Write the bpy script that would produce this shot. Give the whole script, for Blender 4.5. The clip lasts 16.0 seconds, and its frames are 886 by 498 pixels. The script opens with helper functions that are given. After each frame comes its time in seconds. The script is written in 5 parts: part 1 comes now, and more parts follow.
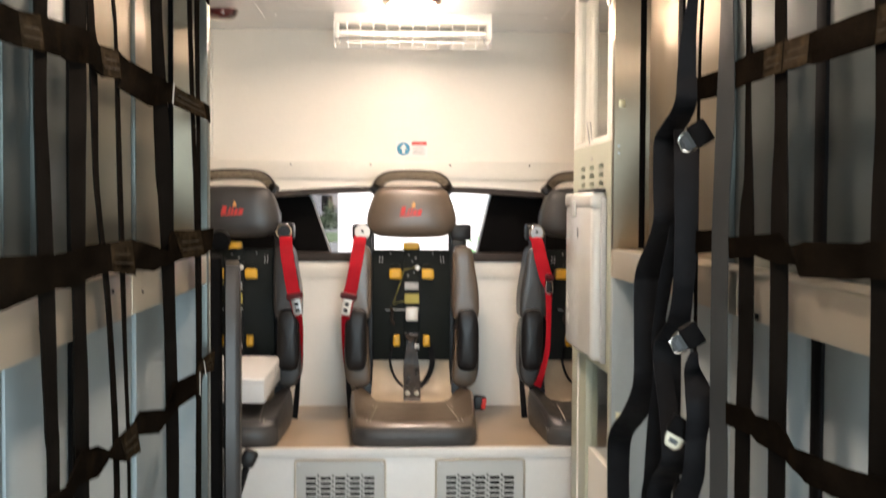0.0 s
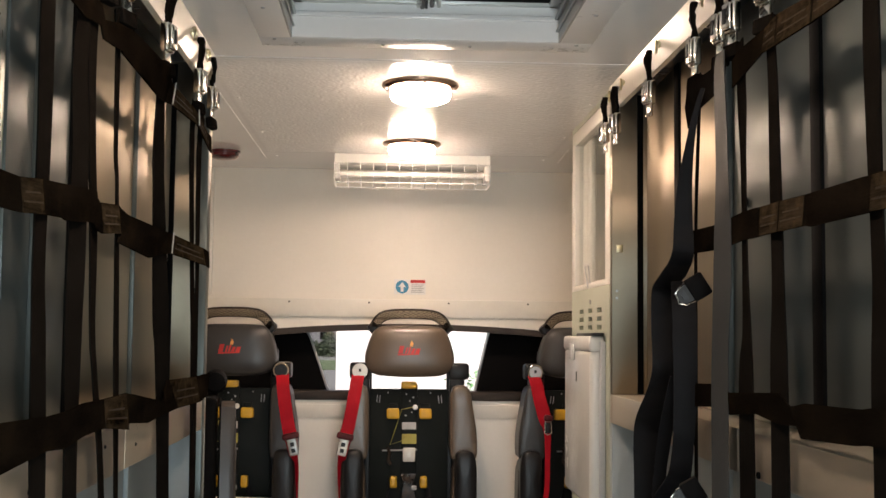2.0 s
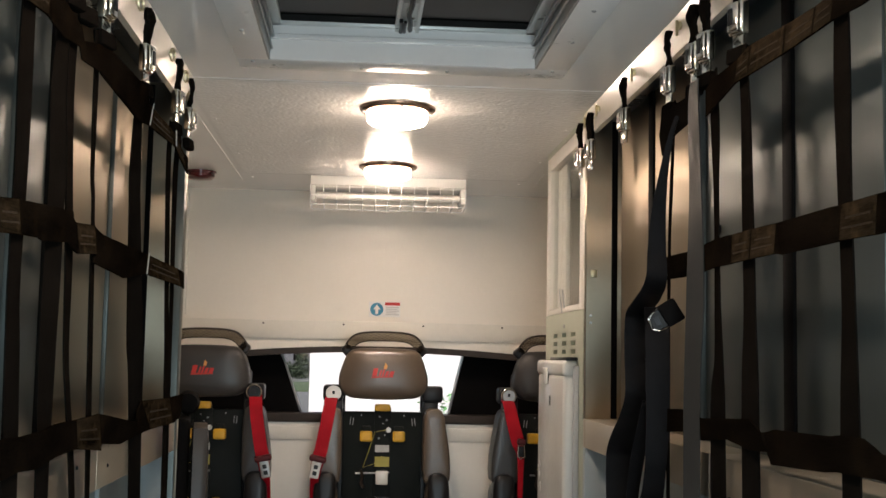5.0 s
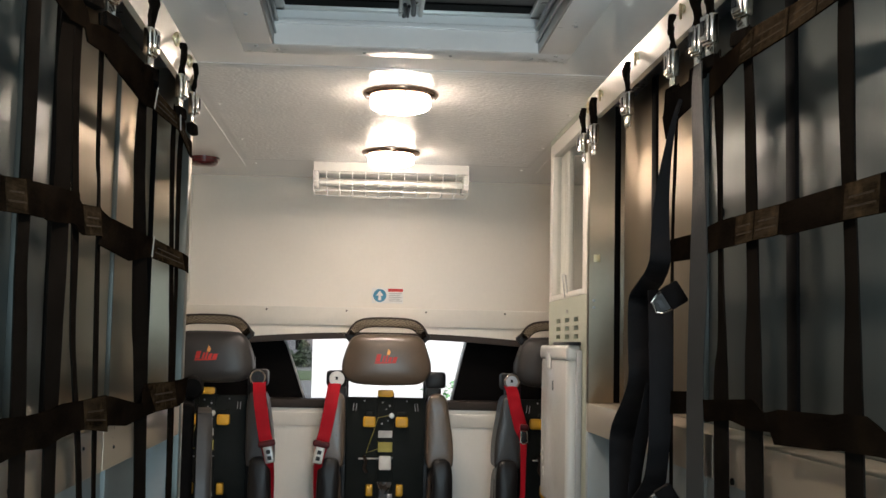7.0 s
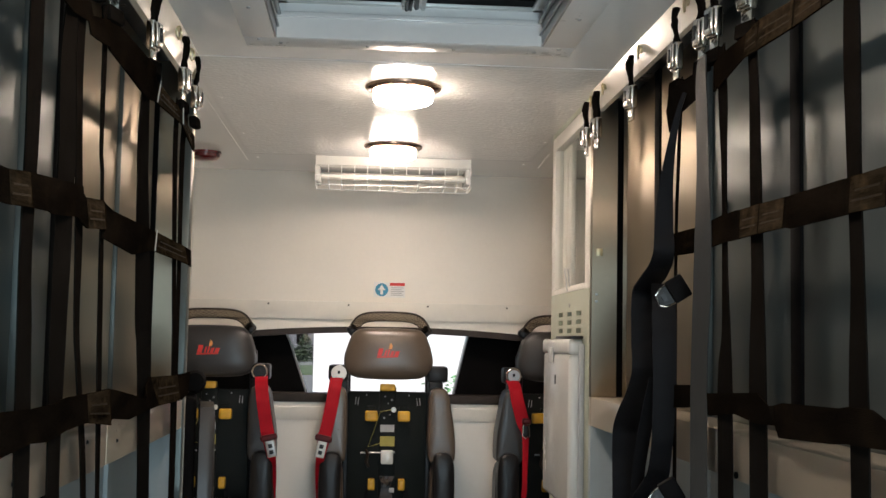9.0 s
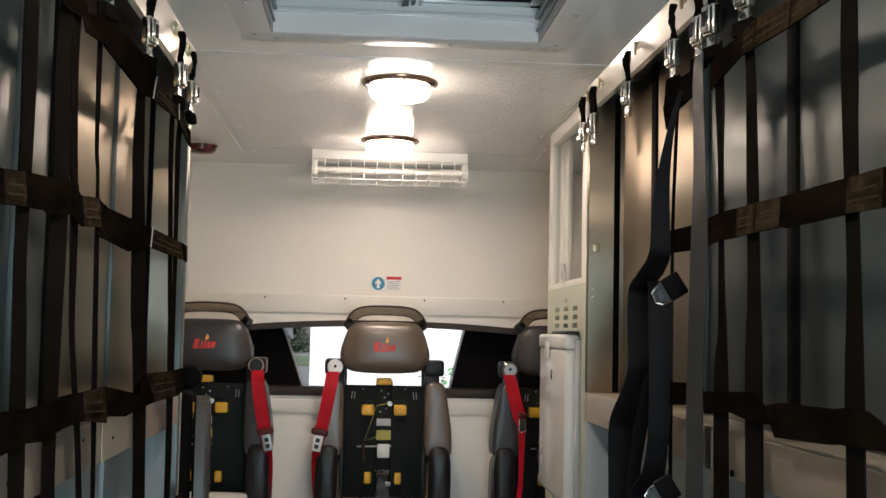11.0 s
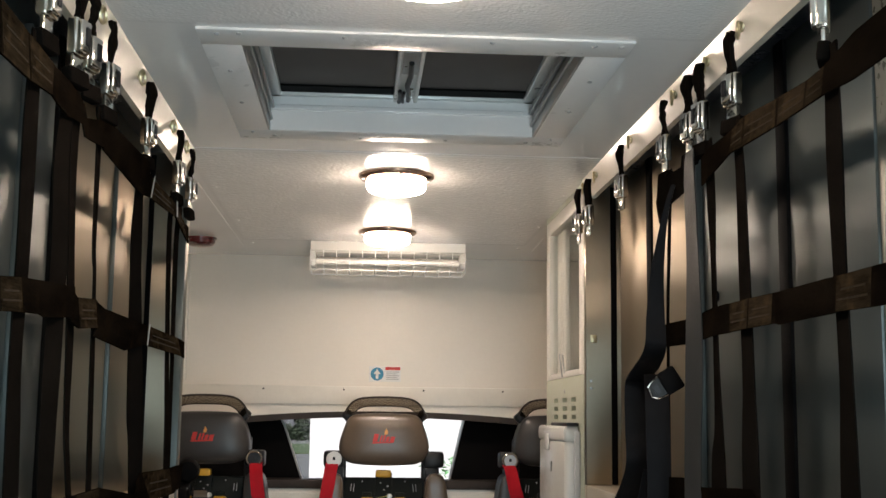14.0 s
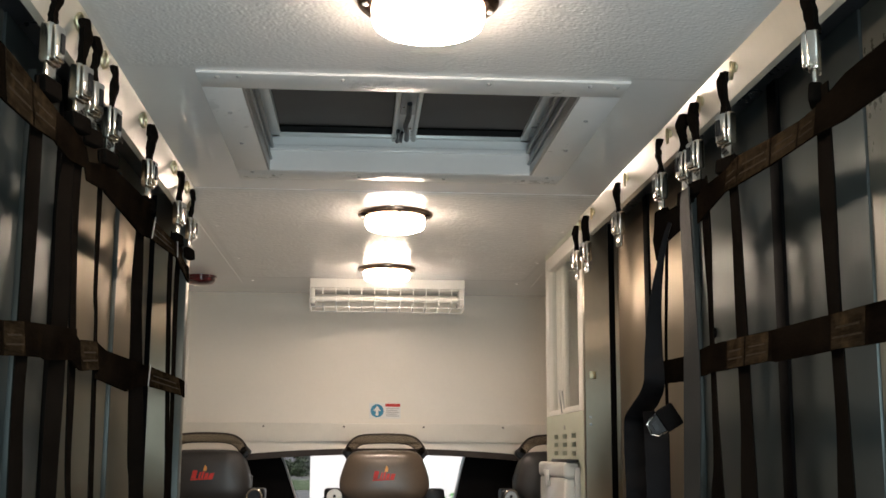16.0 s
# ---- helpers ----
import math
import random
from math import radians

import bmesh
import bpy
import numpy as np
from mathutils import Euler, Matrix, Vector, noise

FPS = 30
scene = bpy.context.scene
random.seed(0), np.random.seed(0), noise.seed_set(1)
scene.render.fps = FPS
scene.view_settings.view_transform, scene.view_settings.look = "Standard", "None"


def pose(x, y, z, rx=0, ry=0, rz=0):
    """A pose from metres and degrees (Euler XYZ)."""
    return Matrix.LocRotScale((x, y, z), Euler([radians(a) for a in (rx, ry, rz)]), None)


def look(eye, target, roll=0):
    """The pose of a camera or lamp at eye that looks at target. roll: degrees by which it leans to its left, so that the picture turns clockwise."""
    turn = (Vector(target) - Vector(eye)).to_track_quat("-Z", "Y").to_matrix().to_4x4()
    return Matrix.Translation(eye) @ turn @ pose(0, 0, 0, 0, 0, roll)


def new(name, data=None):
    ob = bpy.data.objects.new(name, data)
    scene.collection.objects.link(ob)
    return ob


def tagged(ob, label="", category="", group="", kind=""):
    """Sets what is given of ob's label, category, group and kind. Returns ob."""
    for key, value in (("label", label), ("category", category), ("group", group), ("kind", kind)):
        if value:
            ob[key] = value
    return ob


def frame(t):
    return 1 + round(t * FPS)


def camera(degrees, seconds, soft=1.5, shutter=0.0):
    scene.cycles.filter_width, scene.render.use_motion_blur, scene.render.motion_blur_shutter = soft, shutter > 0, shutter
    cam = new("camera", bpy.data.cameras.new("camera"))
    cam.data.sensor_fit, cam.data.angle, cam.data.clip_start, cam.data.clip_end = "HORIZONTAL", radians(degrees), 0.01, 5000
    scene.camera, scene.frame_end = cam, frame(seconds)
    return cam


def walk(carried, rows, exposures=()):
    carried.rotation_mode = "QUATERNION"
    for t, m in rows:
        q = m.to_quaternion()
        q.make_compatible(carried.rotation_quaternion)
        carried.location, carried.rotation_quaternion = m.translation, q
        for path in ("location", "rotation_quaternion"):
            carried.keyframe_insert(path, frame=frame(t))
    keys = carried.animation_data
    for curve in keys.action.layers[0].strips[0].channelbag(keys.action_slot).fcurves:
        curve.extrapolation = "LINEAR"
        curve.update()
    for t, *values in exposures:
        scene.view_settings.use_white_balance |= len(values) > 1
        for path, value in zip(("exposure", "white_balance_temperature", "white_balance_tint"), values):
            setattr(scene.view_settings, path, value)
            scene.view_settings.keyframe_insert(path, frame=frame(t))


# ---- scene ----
cam = camera(41.2, 16.0, 1.5, 0.7)
PATH = [
    (0, (-0.021, 0.138, 1.378), (0.077, 2.135, 1.307), 0.3),
    (0.5, (-0.02, 0.14, 1.399), (0.058, 2.138, 1.432), -0.3),
    (1, (-0.016, 0.137, 1.414), (0.063, 2.131, 1.54), 0.8),
    (1.5, (-0.017, 0.141, 1.422), (0.059, 2.134, 1.571), 0.6),
    (2, (-0.019, 0.142, 1.424), (0.079, 2.134, 1.569), 0.6),
    (2.5, (-0.021, 0.144, 1.428), (0.088, 2.134, 1.599), 0.2),
    (3, (-0.02, 0.14, 1.428), (0.127, 2.125, 1.629), 0.3),
    (3.5, (-0.018, 0.14, 1.431), (0.153, 2.123, 1.627), 0.6),
    (4, (-0.017, 0.143, 1.429), (0.148, 2.127, 1.618), 0.5),
    (4.2, (-0.018, 0.141, 1.431), (0.139, 2.125, 1.625), 0.7),
    (6.3, (-0.027, 0.126, 1.414), (0.105, 2.115, 1.575), 1.2),
    (6.5, (-0.029, 0.127, 1.414), (0.104, 2.116, 1.577), 1.2),
    (7, (-0.025, 0.126, 1.413), (0.112, 2.114, 1.578), 1.1),
    (7.5, (-0.026, 0.127, 1.413), (0.113, 2.116, 1.57), 1.1),
    (8, (-0.028, 0.132, 1.411), (0.103, 2.122, 1.565), 1.1),
    (8.5, (-0.031, 0.134, 1.411), (0.103, 2.124, 1.562), 1.2),
    (9, (-0.03, 0.129, 1.411), (0.106, 2.118, 1.567), 1.1),
    (9.2, (-0.032, 0.127, 1.412), (0.111, 2.116, 1.563), 1.3),
    (11.3, (-0.029, 0.131, 1.423), (0.112, 2.121, 1.564), 1.1),
    (11.5, (-0.03, 0.13, 1.418), (0.11, 2.12, 1.559), 0.9),
    (12, (-0.027, 0.127, 1.418), (0.11, 2.117, 1.566), 1.0),
    (12.5, (-0.027, 0.129, 1.419), (0.117, 2.119, 1.55), 1.0),
    (13, (-0.028, 0.136, 1.427), (0.125, 2.123, 1.597), 1.4),
    (13.5, (-0.028, 0.122, 1.439), (0.11, 2.1, 1.705), 1.0),
    (14, (-0.02, 0.117, 1.443), (0.117, 2.092, 1.727), 0.7),
    (14.5, (-0.02, 0.116, 1.446), (0.11, 2.09, 1.735), 0.7),
    (15, (-0.022, 0.112, 1.446), (0.116, 2.084, 1.748), 0.7),
    (15.5, (-0.021, 0.106, 1.449), (0.126, 2.075, 1.77), 0.5),
    (16, (-0.02, 0.099, 1.45), (0.117, 2.065, 1.791), 0.3),
]
EXPOSURES = [(0, 1.99, 6610, 22), (0.5, 1.98, 6650, 23), (1, 1.78, 6810, 23), (2, 1.29, 7010, 26), (3.4, 0.98, 6960, 25), (4, 0.9, 6860, 25), (6, 1.10, 6400, 19), (9, 1.10, 6270, 20), (13, 1.15, 6260, 20), (14.5, 0.92, 6480, 20), (16, 0.88, 6530, 20)]
walk(cam, [(t, look(eye, target, roll)) for t, eye, target, roll in PATH], EXPOSURES)

# ---- world, sun, exposure ----
world = bpy.data.worlds.new("sky_world")
scene.world = world
world.use_nodes = True
wn = world.node_tree
sky = wn.nodes.new("ShaderNodeTexSky")
sky.sky_type = "NISHITA"
sky.sun_disc = False
sky.sun_elevation = radians(48)
sky.sun_rotation = radians(200)
wn.links.new(sky.outputs[0], wn.nodes["Background"].inputs[0])
wn.nodes["Background"].inputs[1].default_value = 0.08
sun_data = bpy.data.lights.new("sun", "SUN")
sun_data.energy = 2.6
sun_data.angle = radians(0.6)
sun_data.color = (1.0, 0.95, 0.88)
sun = new("sun", sun_data)
sun.matrix_world = look((-3, -8, 9), (0, 0, 0))

# daylight that comes in through the open rear doorway
door_light = bpy.data.lights.new("rear_doorway_daylight", "AREA")
door_light.shape = "RECTANGLE"
door_light.size, door_light.size_y = 0.70, 1.75
door_light.energy = 15.0
door_light.color = (0.64, 0.89, 0.93)
doorway = new("rear_doorway_daylight", door_light)
doorway.matrix_world = look((0.32, -0.44, 0.95), (0.32, 3.0, 0.95))

# ---- materials ----
LAMP_POWER = 40.0


def material(name, colour, rough=0.5, metal=0.0, vary=0.08, scale=6.0, bump=0.0, bump_scale=200.0, fine=60.0,
             stretch=(1, 1, 1), coat=0.0, rough_vary=0.08, spec=0.5, dirt=None, dirt_amount=0.0, sheen=0.0, sheen_tint=(0.9, 0.68, 0.45)):
    """A surface with broad and fine variation of colour and gloss, and fine relief."""
    m = bpy.data.materials.new(name)
    m.use_nodes = True
    nt = m.node_tree
    b = nt.nodes["Principled BSDF"]
    tc = nt.nodes.new("ShaderNodeTexCoord")
    mp = nt.nodes.new("ShaderNodeMapping")
    mp.inputs["Scale"].default_value = stretch
    nt.links.new(tc.outputs["Object"], mp.inputs[0])
    n1 = nt.nodes.new("ShaderNodeTexNoise")
    n1.inputs["Scale"].default_value = scale
    n1.inputs["Detail"].default_value = 4
    n2 = nt.nodes.new("ShaderNodeTexNoise")
    n2.inputs["Scale"].default_value = fine
    n2.inputs["Detail"].default_value = 3
    nt.links.new(mp.outputs[0], n1.inputs[0])
    nt.links.new(mp.outputs[0], n2.inputs[0])
    add = nt.nodes.new("ShaderNodeMath")
    add.operation = "MULTIPLY_ADD"
    add.inputs[1].default_value = 0.45
    nt.links.new(n2.outputs[0], add.inputs[0])
    nt.links.new(n1.outputs[0], add.inputs[2])
    ramp = nt.nodes.new("ShaderNodeMapRange")
    ramp.inputs[1].default_value, ramp.inputs[2].default_value = 0.45, 1.0
    ramp.inputs[3].default_value, ramp.inputs[4].default_value = 1 - vary, 1 + vary
    nt.links.new(add.outputs[0], ramp.inputs[0])
    col = nt.nodes.new("ShaderNodeMix")
    col.data_type, col.blend_type = "RGBA", "MULTIPLY"
    col.inputs[0].default_value = 1.0
    col.inputs[6].default_value = (*colour, 1)
    nt.links.new(ramp.outputs[0], col.inputs[7])
    out = col.outputs[2]
    if dirt:
        n3 = nt.nodes.new("ShaderNodeTexNoise")
        n3.inputs["Scale"].default_value = scale * 0.6
        n3.inputs["Detail"].default_value = 8
        nt.links.new(tc.outputs["Object"], n3.inputs[0])
        dr = nt.nodes.new("ShaderNodeMapRange")
        dr.inputs[1].default_value, dr.inputs[2].default_value = 0.52, 0.75
        dr.inputs[3].default_value, dr.inputs[4].default_value = 0.0, dirt_amount
        nt.links.new(n3.outputs[0], dr.inputs[0])
        dm = nt.nodes.new("ShaderNodeMix")
        dm.data_type = "RGBA"
        dm.inputs[7].default_value = (*dirt, 1)
        nt.links.new(dr.outputs[0], dm.inputs[0])
        nt.links.new(out, dm.inputs[6])
        out = dm.outputs[2]
    nt.links.new(out, b.inputs["Base Color"])
    rr = nt.nodes.new("ShaderNodeMapRange")
    rr.inputs[1].default_value, rr.inputs[2].default_value = 0.4, 1.0
    rr.inputs[3].default_value, rr.inputs[4].default_value = max(rough - rough_vary, 0.02), min(rough + rough_vary, 1)
    nt.links.new(add.outputs[0], rr.inputs[0])
    nt.links.new(rr.outputs[0], b.inputs["Roughness"])
    b.inputs["Metallic"].default_value = metal
    b.inputs["Coat Weight"].default_value = coat
    b.inputs["Sheen Weight"].default_value = sheen
    b.inputs["Sheen Roughness"].default_value = 0.35
    b.inputs["Sheen Tint"].default_value = (*sheen_tint, 1)
    b.inputs["Coat Roughness"].default_value = 0.12
    b.inputs["Specular IOR Level"].default_value = spec
    if bump:
        n4 = nt.nodes.new("ShaderNodeTexNoise")
        n4.inputs["Scale"].default_value = bump_scale
        n4.inputs["Detail"].default_value = 2
        nt.links.new(mp.outputs[0], n4.inputs[0])
        bp = nt.nodes.new("ShaderNodeBump")
        bp.inputs["Strength"].default_value = bump
        bp.inputs["Distance"].default_value = 0.002
        nt.links.new(n4.outputs[0], bp.inputs["Height"])
        nt.links.new(bp.outputs[0], b.inputs["Normal"])
    return m


def brushed(m):
    """Upright brush marks: gloss spreads sideways."""
    nt = m.node_tree
    b = nt.nodes["Principled BSDF"]
    tg = nt.nodes.new("ShaderNodeTangent")
    tg.direction_type, tg.axis = "RADIAL", "Z"
    nt.links.new(tg.outputs[0], b.inputs["Tangent"])
    b.inputs["Anisotropic"].default_value = 0.9
    return m


def glowing(name, colour, strength):
    m = bpy.data.materials.new(name)
    m.use_nodes = True
    b = m.node_tree.nodes["Principled BSDF"]
    b.inputs["Base Color"].default_value = (0.8, 0.8, 0.8, 1)
    b.inputs["Roughness"].default_value = 0.3
    b.inputs["Emission Color"].default_value = (*colour, 1)
    b.inputs["Emission Strength"].default_value = strength
    return m


def clear(name, tint=(1, 1, 1), gloss=0.08, rough=0.03):
    """A thin pane: mostly see-through, a little mirror."""
    m = bpy.data.materials.new(name)
    m.use_nodes = True
    nt = m.node_tree
    nt.nodes.remove(nt.nodes["Principled BSDF"])
    tr = nt.nodes.new("ShaderNodeBsdfTransparent")
    tr.inputs[0].default_value = (*tint, 1)
    gl = nt.nodes.new("ShaderNodeBsdfGlossy")
    gl.inputs["Roughness"].default_value = rough
    mx = nt.nodes.new("ShaderNodeMixShader")
    mx.inputs[0].default_value = gloss
    nt.links.new(tr.outputs[0], mx.inputs[1])
    nt.links.new(gl.outputs[0], mx.inputs[2])
    nt.links.new(mx.outputs[0], nt.nodes["Material Output"].inputs[0])
    return m


CEILING = material("white_gelcoat", (0.87, 0.87, 0.86), 0.08, vary=0.03, scale=3, rough_vary=0.02, spec=0.42)
FLANGE = material("white_flange_lacquer", (0.85, 0.85, 0.84), 0.30, vary=0.03, scale=3, spec=0.2, bump=0.2, bump_scale=90)
WALL = material("cream_gelcoat", (0.84, 0.795, 0.715), 0.34, vary=0.03, scale=2.5, rough_vary=0.015,
                dirt=(0.62, 0.55, 0.42), dirt_amount=0.12)
BENCH_WHITE = material("white_bench_board", (0.72, 0.72, 0.70), 0.38, vary=0.04, scale=5, dirt=(0.6, 0.55, 0.45), dirt_amount=0.15)
TRIM = material("white_trim", (0.78, 0.75, 0.68), 0.35, vary=0.04, scale=8, bump=0.05)
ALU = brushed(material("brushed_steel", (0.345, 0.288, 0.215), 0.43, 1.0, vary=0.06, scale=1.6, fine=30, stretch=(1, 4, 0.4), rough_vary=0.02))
# darker, cooler copy of the brushed steel for panels in weaker light
PANEL_DIM = brushed(material("dim_satin_steel", (0.118, 0.133, 0.128), 0.36, 0.6, vary=0.07, scale=2.2, fine=50, stretch=(1, 4, 0.4), rough_vary=0.015, spec=0.2))
SIDE_GREY = material("olive_grey_satin_metal", (0.21, 0.21, 0.18), 0.32, 0.4, vary=0.07, scale=3, fine=60)
PALE_BLUE = material("pale_blue_grey_satin", (0.345, 0.395, 0.405), 0.40, vary=0.06, scale=3, bump=0.02, bump_scale=15)
HEADER = material("cream_gloss_paint", (0.80, 0.74, 0.62), 0.20, vary=0.04, scale=8, coat=0.6, rough_vary=0.01)
ALU_BRIGHT = material("mill_aluminium", (0.53, 0.46, 0.36), 0.34, 0.65, vary=0.06, scale=5, fine=120, bump=0.08, bump_scale=300)
SATIN = brushed(material("satin_steel", (0.32, 0.27, 0.205), 0.36, 1.0, vary=0.06, scale=2, rough_vary=0.04))
SILVER = material("silver_lacquer", (0.74, 0.75, 0.73), 0.32, 0.3, vary=0.05, scale=9)
SOFFIT_SHADE = material("shaded_metal_soffit", (0.05, 0.052, 0.06), 0.3, 0.6, vary=0.1)
ALU_COOL = material("grey_aluminium", (0.40, 0.41, 0.41), 0.4, 0.6, vary=0.05, scale=4)
CHROME = material("chrome", (0.66, 0.63, 0.57), 0.10, 1.0, vary=0.04, rough_vary=0.05)
STEEL = material("dull_steel", (0.018, 0.0175, 0.017), 0.4, 0.3, vary=0.1, spec=0.2)
BEZEL = material("copper_tinted_bezel", (0.34, 0.235, 0.18), 0.2, 1.0, vary=0.1)
BRASS = material("zinc_plate", (0.72, 0.64, 0.42), 0.35, 1.0, vary=0.1)
BROWN_RUBBER = material("brown_rubber_gasket", (0.045, 0.034, 0.028), 0.5, vary=0.25, scale=10, spec=0.25)
RUBBER = material("black_rubber", (0.0045, 0.0042, 0.0042), 0.6, vary=0.2, bump=0.05, spec=0.03)
WEB = material("black_nylon_webbing", (0.0078, 0.0064, 0.0053), 0.6, vary=0.3, scale=14, fine=260, bump=0.25, bump_scale=900, spec=0.0, dirt=(0.009, 0.0068, 0.0052), dirt_amount=0.4)
WEB_BROWN = material("brown_black_webbing", (0.006, 0.0044, 0.0031), 0.5, vary=0.75, scale=22, fine=300, stretch=(1, 0.22, 1), bump=0.3, bump_scale=700, spec=0.0,
                     dirt=(0.016, 0.0105, 0.006), dirt_amount=0.6)
WEB_LIT = material("lit_brown_webbing", (0.0195, 0.0142, 0.009), 0.5, vary=0.95, scale=60, fine=420, stretch=(1, 0.10, 1), bump=0.35, bump_scale=700, spec=0.0,
                    dirt=(0.060, 0.041, 0.022), dirt_amount=0.65)
THREAD = material("pale_brown_thread", (0.0235, 0.0174, 0.011), 0.6, vary=0.5, scale=40, fine=300, bump=0.3, bump_scale=700, spec=0.02)
WEB_GREY = material("grey_webbing", (0.030, 0.0295, 0.028), 0.5, vary=0.2, scale=10, fine=260, bump=0.4, bump_scale=500)
BELT = material("dark_seat_belt", (0.0085, 0.0083, 0.0092), 0.45, vary=0.25, scale=14, fine=300, bump=0.4, bump_scale=600, spec=0.05)
STOP = material("dark_red_belt_stop", (0.075, 0.012, 0.014), 0.45, spec=0.2)
RED_BELT = material("red_belt", (0.34, 0.006, 0.014), 0.55, vary=0.12, scale=20, fine=300, bump=0.4, bump_scale=600, spec=0.12)
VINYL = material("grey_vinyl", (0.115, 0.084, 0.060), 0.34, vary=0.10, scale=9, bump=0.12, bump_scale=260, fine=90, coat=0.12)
VINYL_GREY = material("deep_grey_vinyl", (0.034, 0.032, 0.031), 0.40, vary=0.12, scale=9, bump=0.12, bump_scale=260, fine=90, coat=0.08)
VINYL_CREAM = material("cream_vinyl", (0.46, 0.37, 0.265), 0.36, vary=0.05, scale=7, rough_vary=0.02)
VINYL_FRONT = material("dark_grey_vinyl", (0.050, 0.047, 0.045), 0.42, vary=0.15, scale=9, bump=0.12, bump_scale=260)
VINYL_DARK = material("dark_vinyl", (0.010, 0.0093, 0.0098), 0.36, vary=0.15, scale=9, bump=0.08, bump_scale=260, spec=0.32)
STITCH = material("pale_stitching", (0.5, 0.47, 0.42), 0.6)
BOARD = material("black_board", (0.007, 0.009, 0.008), 0.55, vary=0.2, bump=0.05, spec=0.15)
PLASTIC = material("black_plastic", (0.010, 0.010, 0.011), 0.38, vary=0.15, spec=0.3)
PLASTIC_WHITE = material("white_plastic", (0.66, 0.655, 0.62), 0.22, vary=0.03, scale=4, coat=0.4)
YELLOW = material("yellow_plastic", (0.62, 0.34, 0.015), 0.4, vary=0.12)
GREEN_PAINT = material("pale_green_paint", (0.44, 0.47, 0.37), 0.38, vary=0.05, scale=7, bump=0.06, dirt=(0.42, 0.40, 0.30), dirt_amount=0.25)
BENCH = material("bench_cream", (0.39, 0.295, 0.20), 0.36, vary=0.10, scale=4, bump=0.1, dirt=(0.30, 0.24, 0.17), dirt_amount=0.4)
RED = material("red_print", (0.62, 0.03, 0.02), 0.5)
ORANGE = material("orange_print", (0.8, 0.35, 0.08), 0.5)
RED_LENS = material("red_lens", (0.075, 0.008, 0.009), 0.18, coat=0.6)
BLUE = material("blue_print", (0.03, 0.25, 0.42), 0.45)
WHITE_PRINT = material("white_print", (0.78, 0.78, 0.76), 0.45)
GREY_PRINT = material("grey_print", (0.45, 0.45, 0.45), 0.5)
INNER = material("grey_cabinet_lining", (0.46, 0.46, 0.43), 0.4, vary=0.06)
# black for the linings, and for shade behind vent and panel slots
DARK = material("black_lining_and_slot_shade", (0.006, 0.0055, 0.0055), 0.9, vary=0.2, spec=0.05)
SCREEN = material("dark_insect_screen", (0.085, 0.078, 0.073), 0.6, vary=0.06, fine=400)
FLOOR = material("grey_floor_coating", (0.50, 0.50, 0.48), 0.5, vary=0.15, scale=10, bump=0.4, bump_scale=160)
CARD = material("white_board", (0.75, 0.75, 0.74), 0.55, vary=0.04)
OIL = material("oily_brown_strap", (0.018, 0.0105, 0.006), 0.30, vary=0.9, scale=30, bump=0.6, bump_scale=60, spec=0.25)
STRING = material("yellow_cord", (0.42, 0.36, 0.08), 0.6)
LENS_SIDE = glowing("lit_lens_rim", (1.0, 0.83, 0.61), 19.0)
LENS = glowing("lit_frosted_lens", (1.0, 0.855, 0.66), LAMP_POWER)
TUBE = material("unlit_tube", (0.82, 0.80, 0.76), 0.25)
GLASS = clear("cabinet_glass", (0.96, 0.97, 0.96), 0.12, 0.04)
WINDSCREEN = clear("windscreen_glass", (0.95, 0.97, 0.95), 0.04, 0.02)
VENT = material("silver_vent_plate", (0.40, 0.385, 0.355), 0.42, 0.5, vary=0.06, scale=5, fine=120)
MESH = clear("brown_mesh_fabric", (0.44, 0.39, 0.32), 0.0)
CONCRETE = material("pale_concrete", (0.13, 0.13, 0.115), 0.85, vary=0.2, scale=2, bump=0.4, bump_scale=60)
GRASS = material("grass", (0.055, 0.085, 0.022), 0.9, vary=0.4, scale=3)
WHITE_RENDER = material("white_rendered_wall", (0.82, 0.81, 0.78), 0.8, vary=0.03, scale=1)
GREY_RENDER = material("grey_rendered_wall", (0.11, 0.112, 0.12), 0.8, vary=0.15, scale=1)
ROOF = material("slate_roof", (0.12, 0.12, 0.13), 0.7, vary=0.2, scale=4)
SHRUB = material("bright_leaf", (0.16, 0.42, 0.15), 0.6, vary=0.4, scale=12)
LEAF = material("leaf", (0.035, 0.055, 0.025), 0.6, vary=0.4, scale=12)

# ---- building helpers ----
BASE = {}


def thing(name, at, label, category, group="", kind=""):
    """An empty at the thing's base, under which its parts lie."""
    ob = new(name)
    ob.empty_display_size = 0.05
    ob.location = at
    BASE[ob.name] = Vector(at)
    return tagged(ob, label, category, group, kind)


def part(name, bm, mat, parent=None, label="", smooth=True):
    """Links a bmesh, built in world places, as one mesh under a thing or a part."""
    me = bpy.data.meshes.new(name)
    base = BASE[parent.name] if parent else Vector((0, 0, 0))
    bmesh.ops.translate(bm, verts=bm.verts, vec=-base)
    bmesh.ops.recalc_face_normals(bm, faces=bm.faces)
    bm.to_mesh(me)
    bm.free()
    for p in me.polygons:
        p.use_smooth = smooth
    if smooth:
        me.set_sharp_from_angle(angle=radians(38))
    me.materials.append(mat)
    ob = new(name, me)
    if parent:
        ob.parent = parent
        BASE[ob.name] = base
    return tagged(ob, label)


def alone(name, bm, mat, label, category, kind="", group=""):
    """A top-level thing or piece of the setting made of one mesh."""
    ob = part(name, bm, mat)
    BASE[ob.name] = Vector((0, 0, 0))
    return tagged(ob, label, category, group, kind)


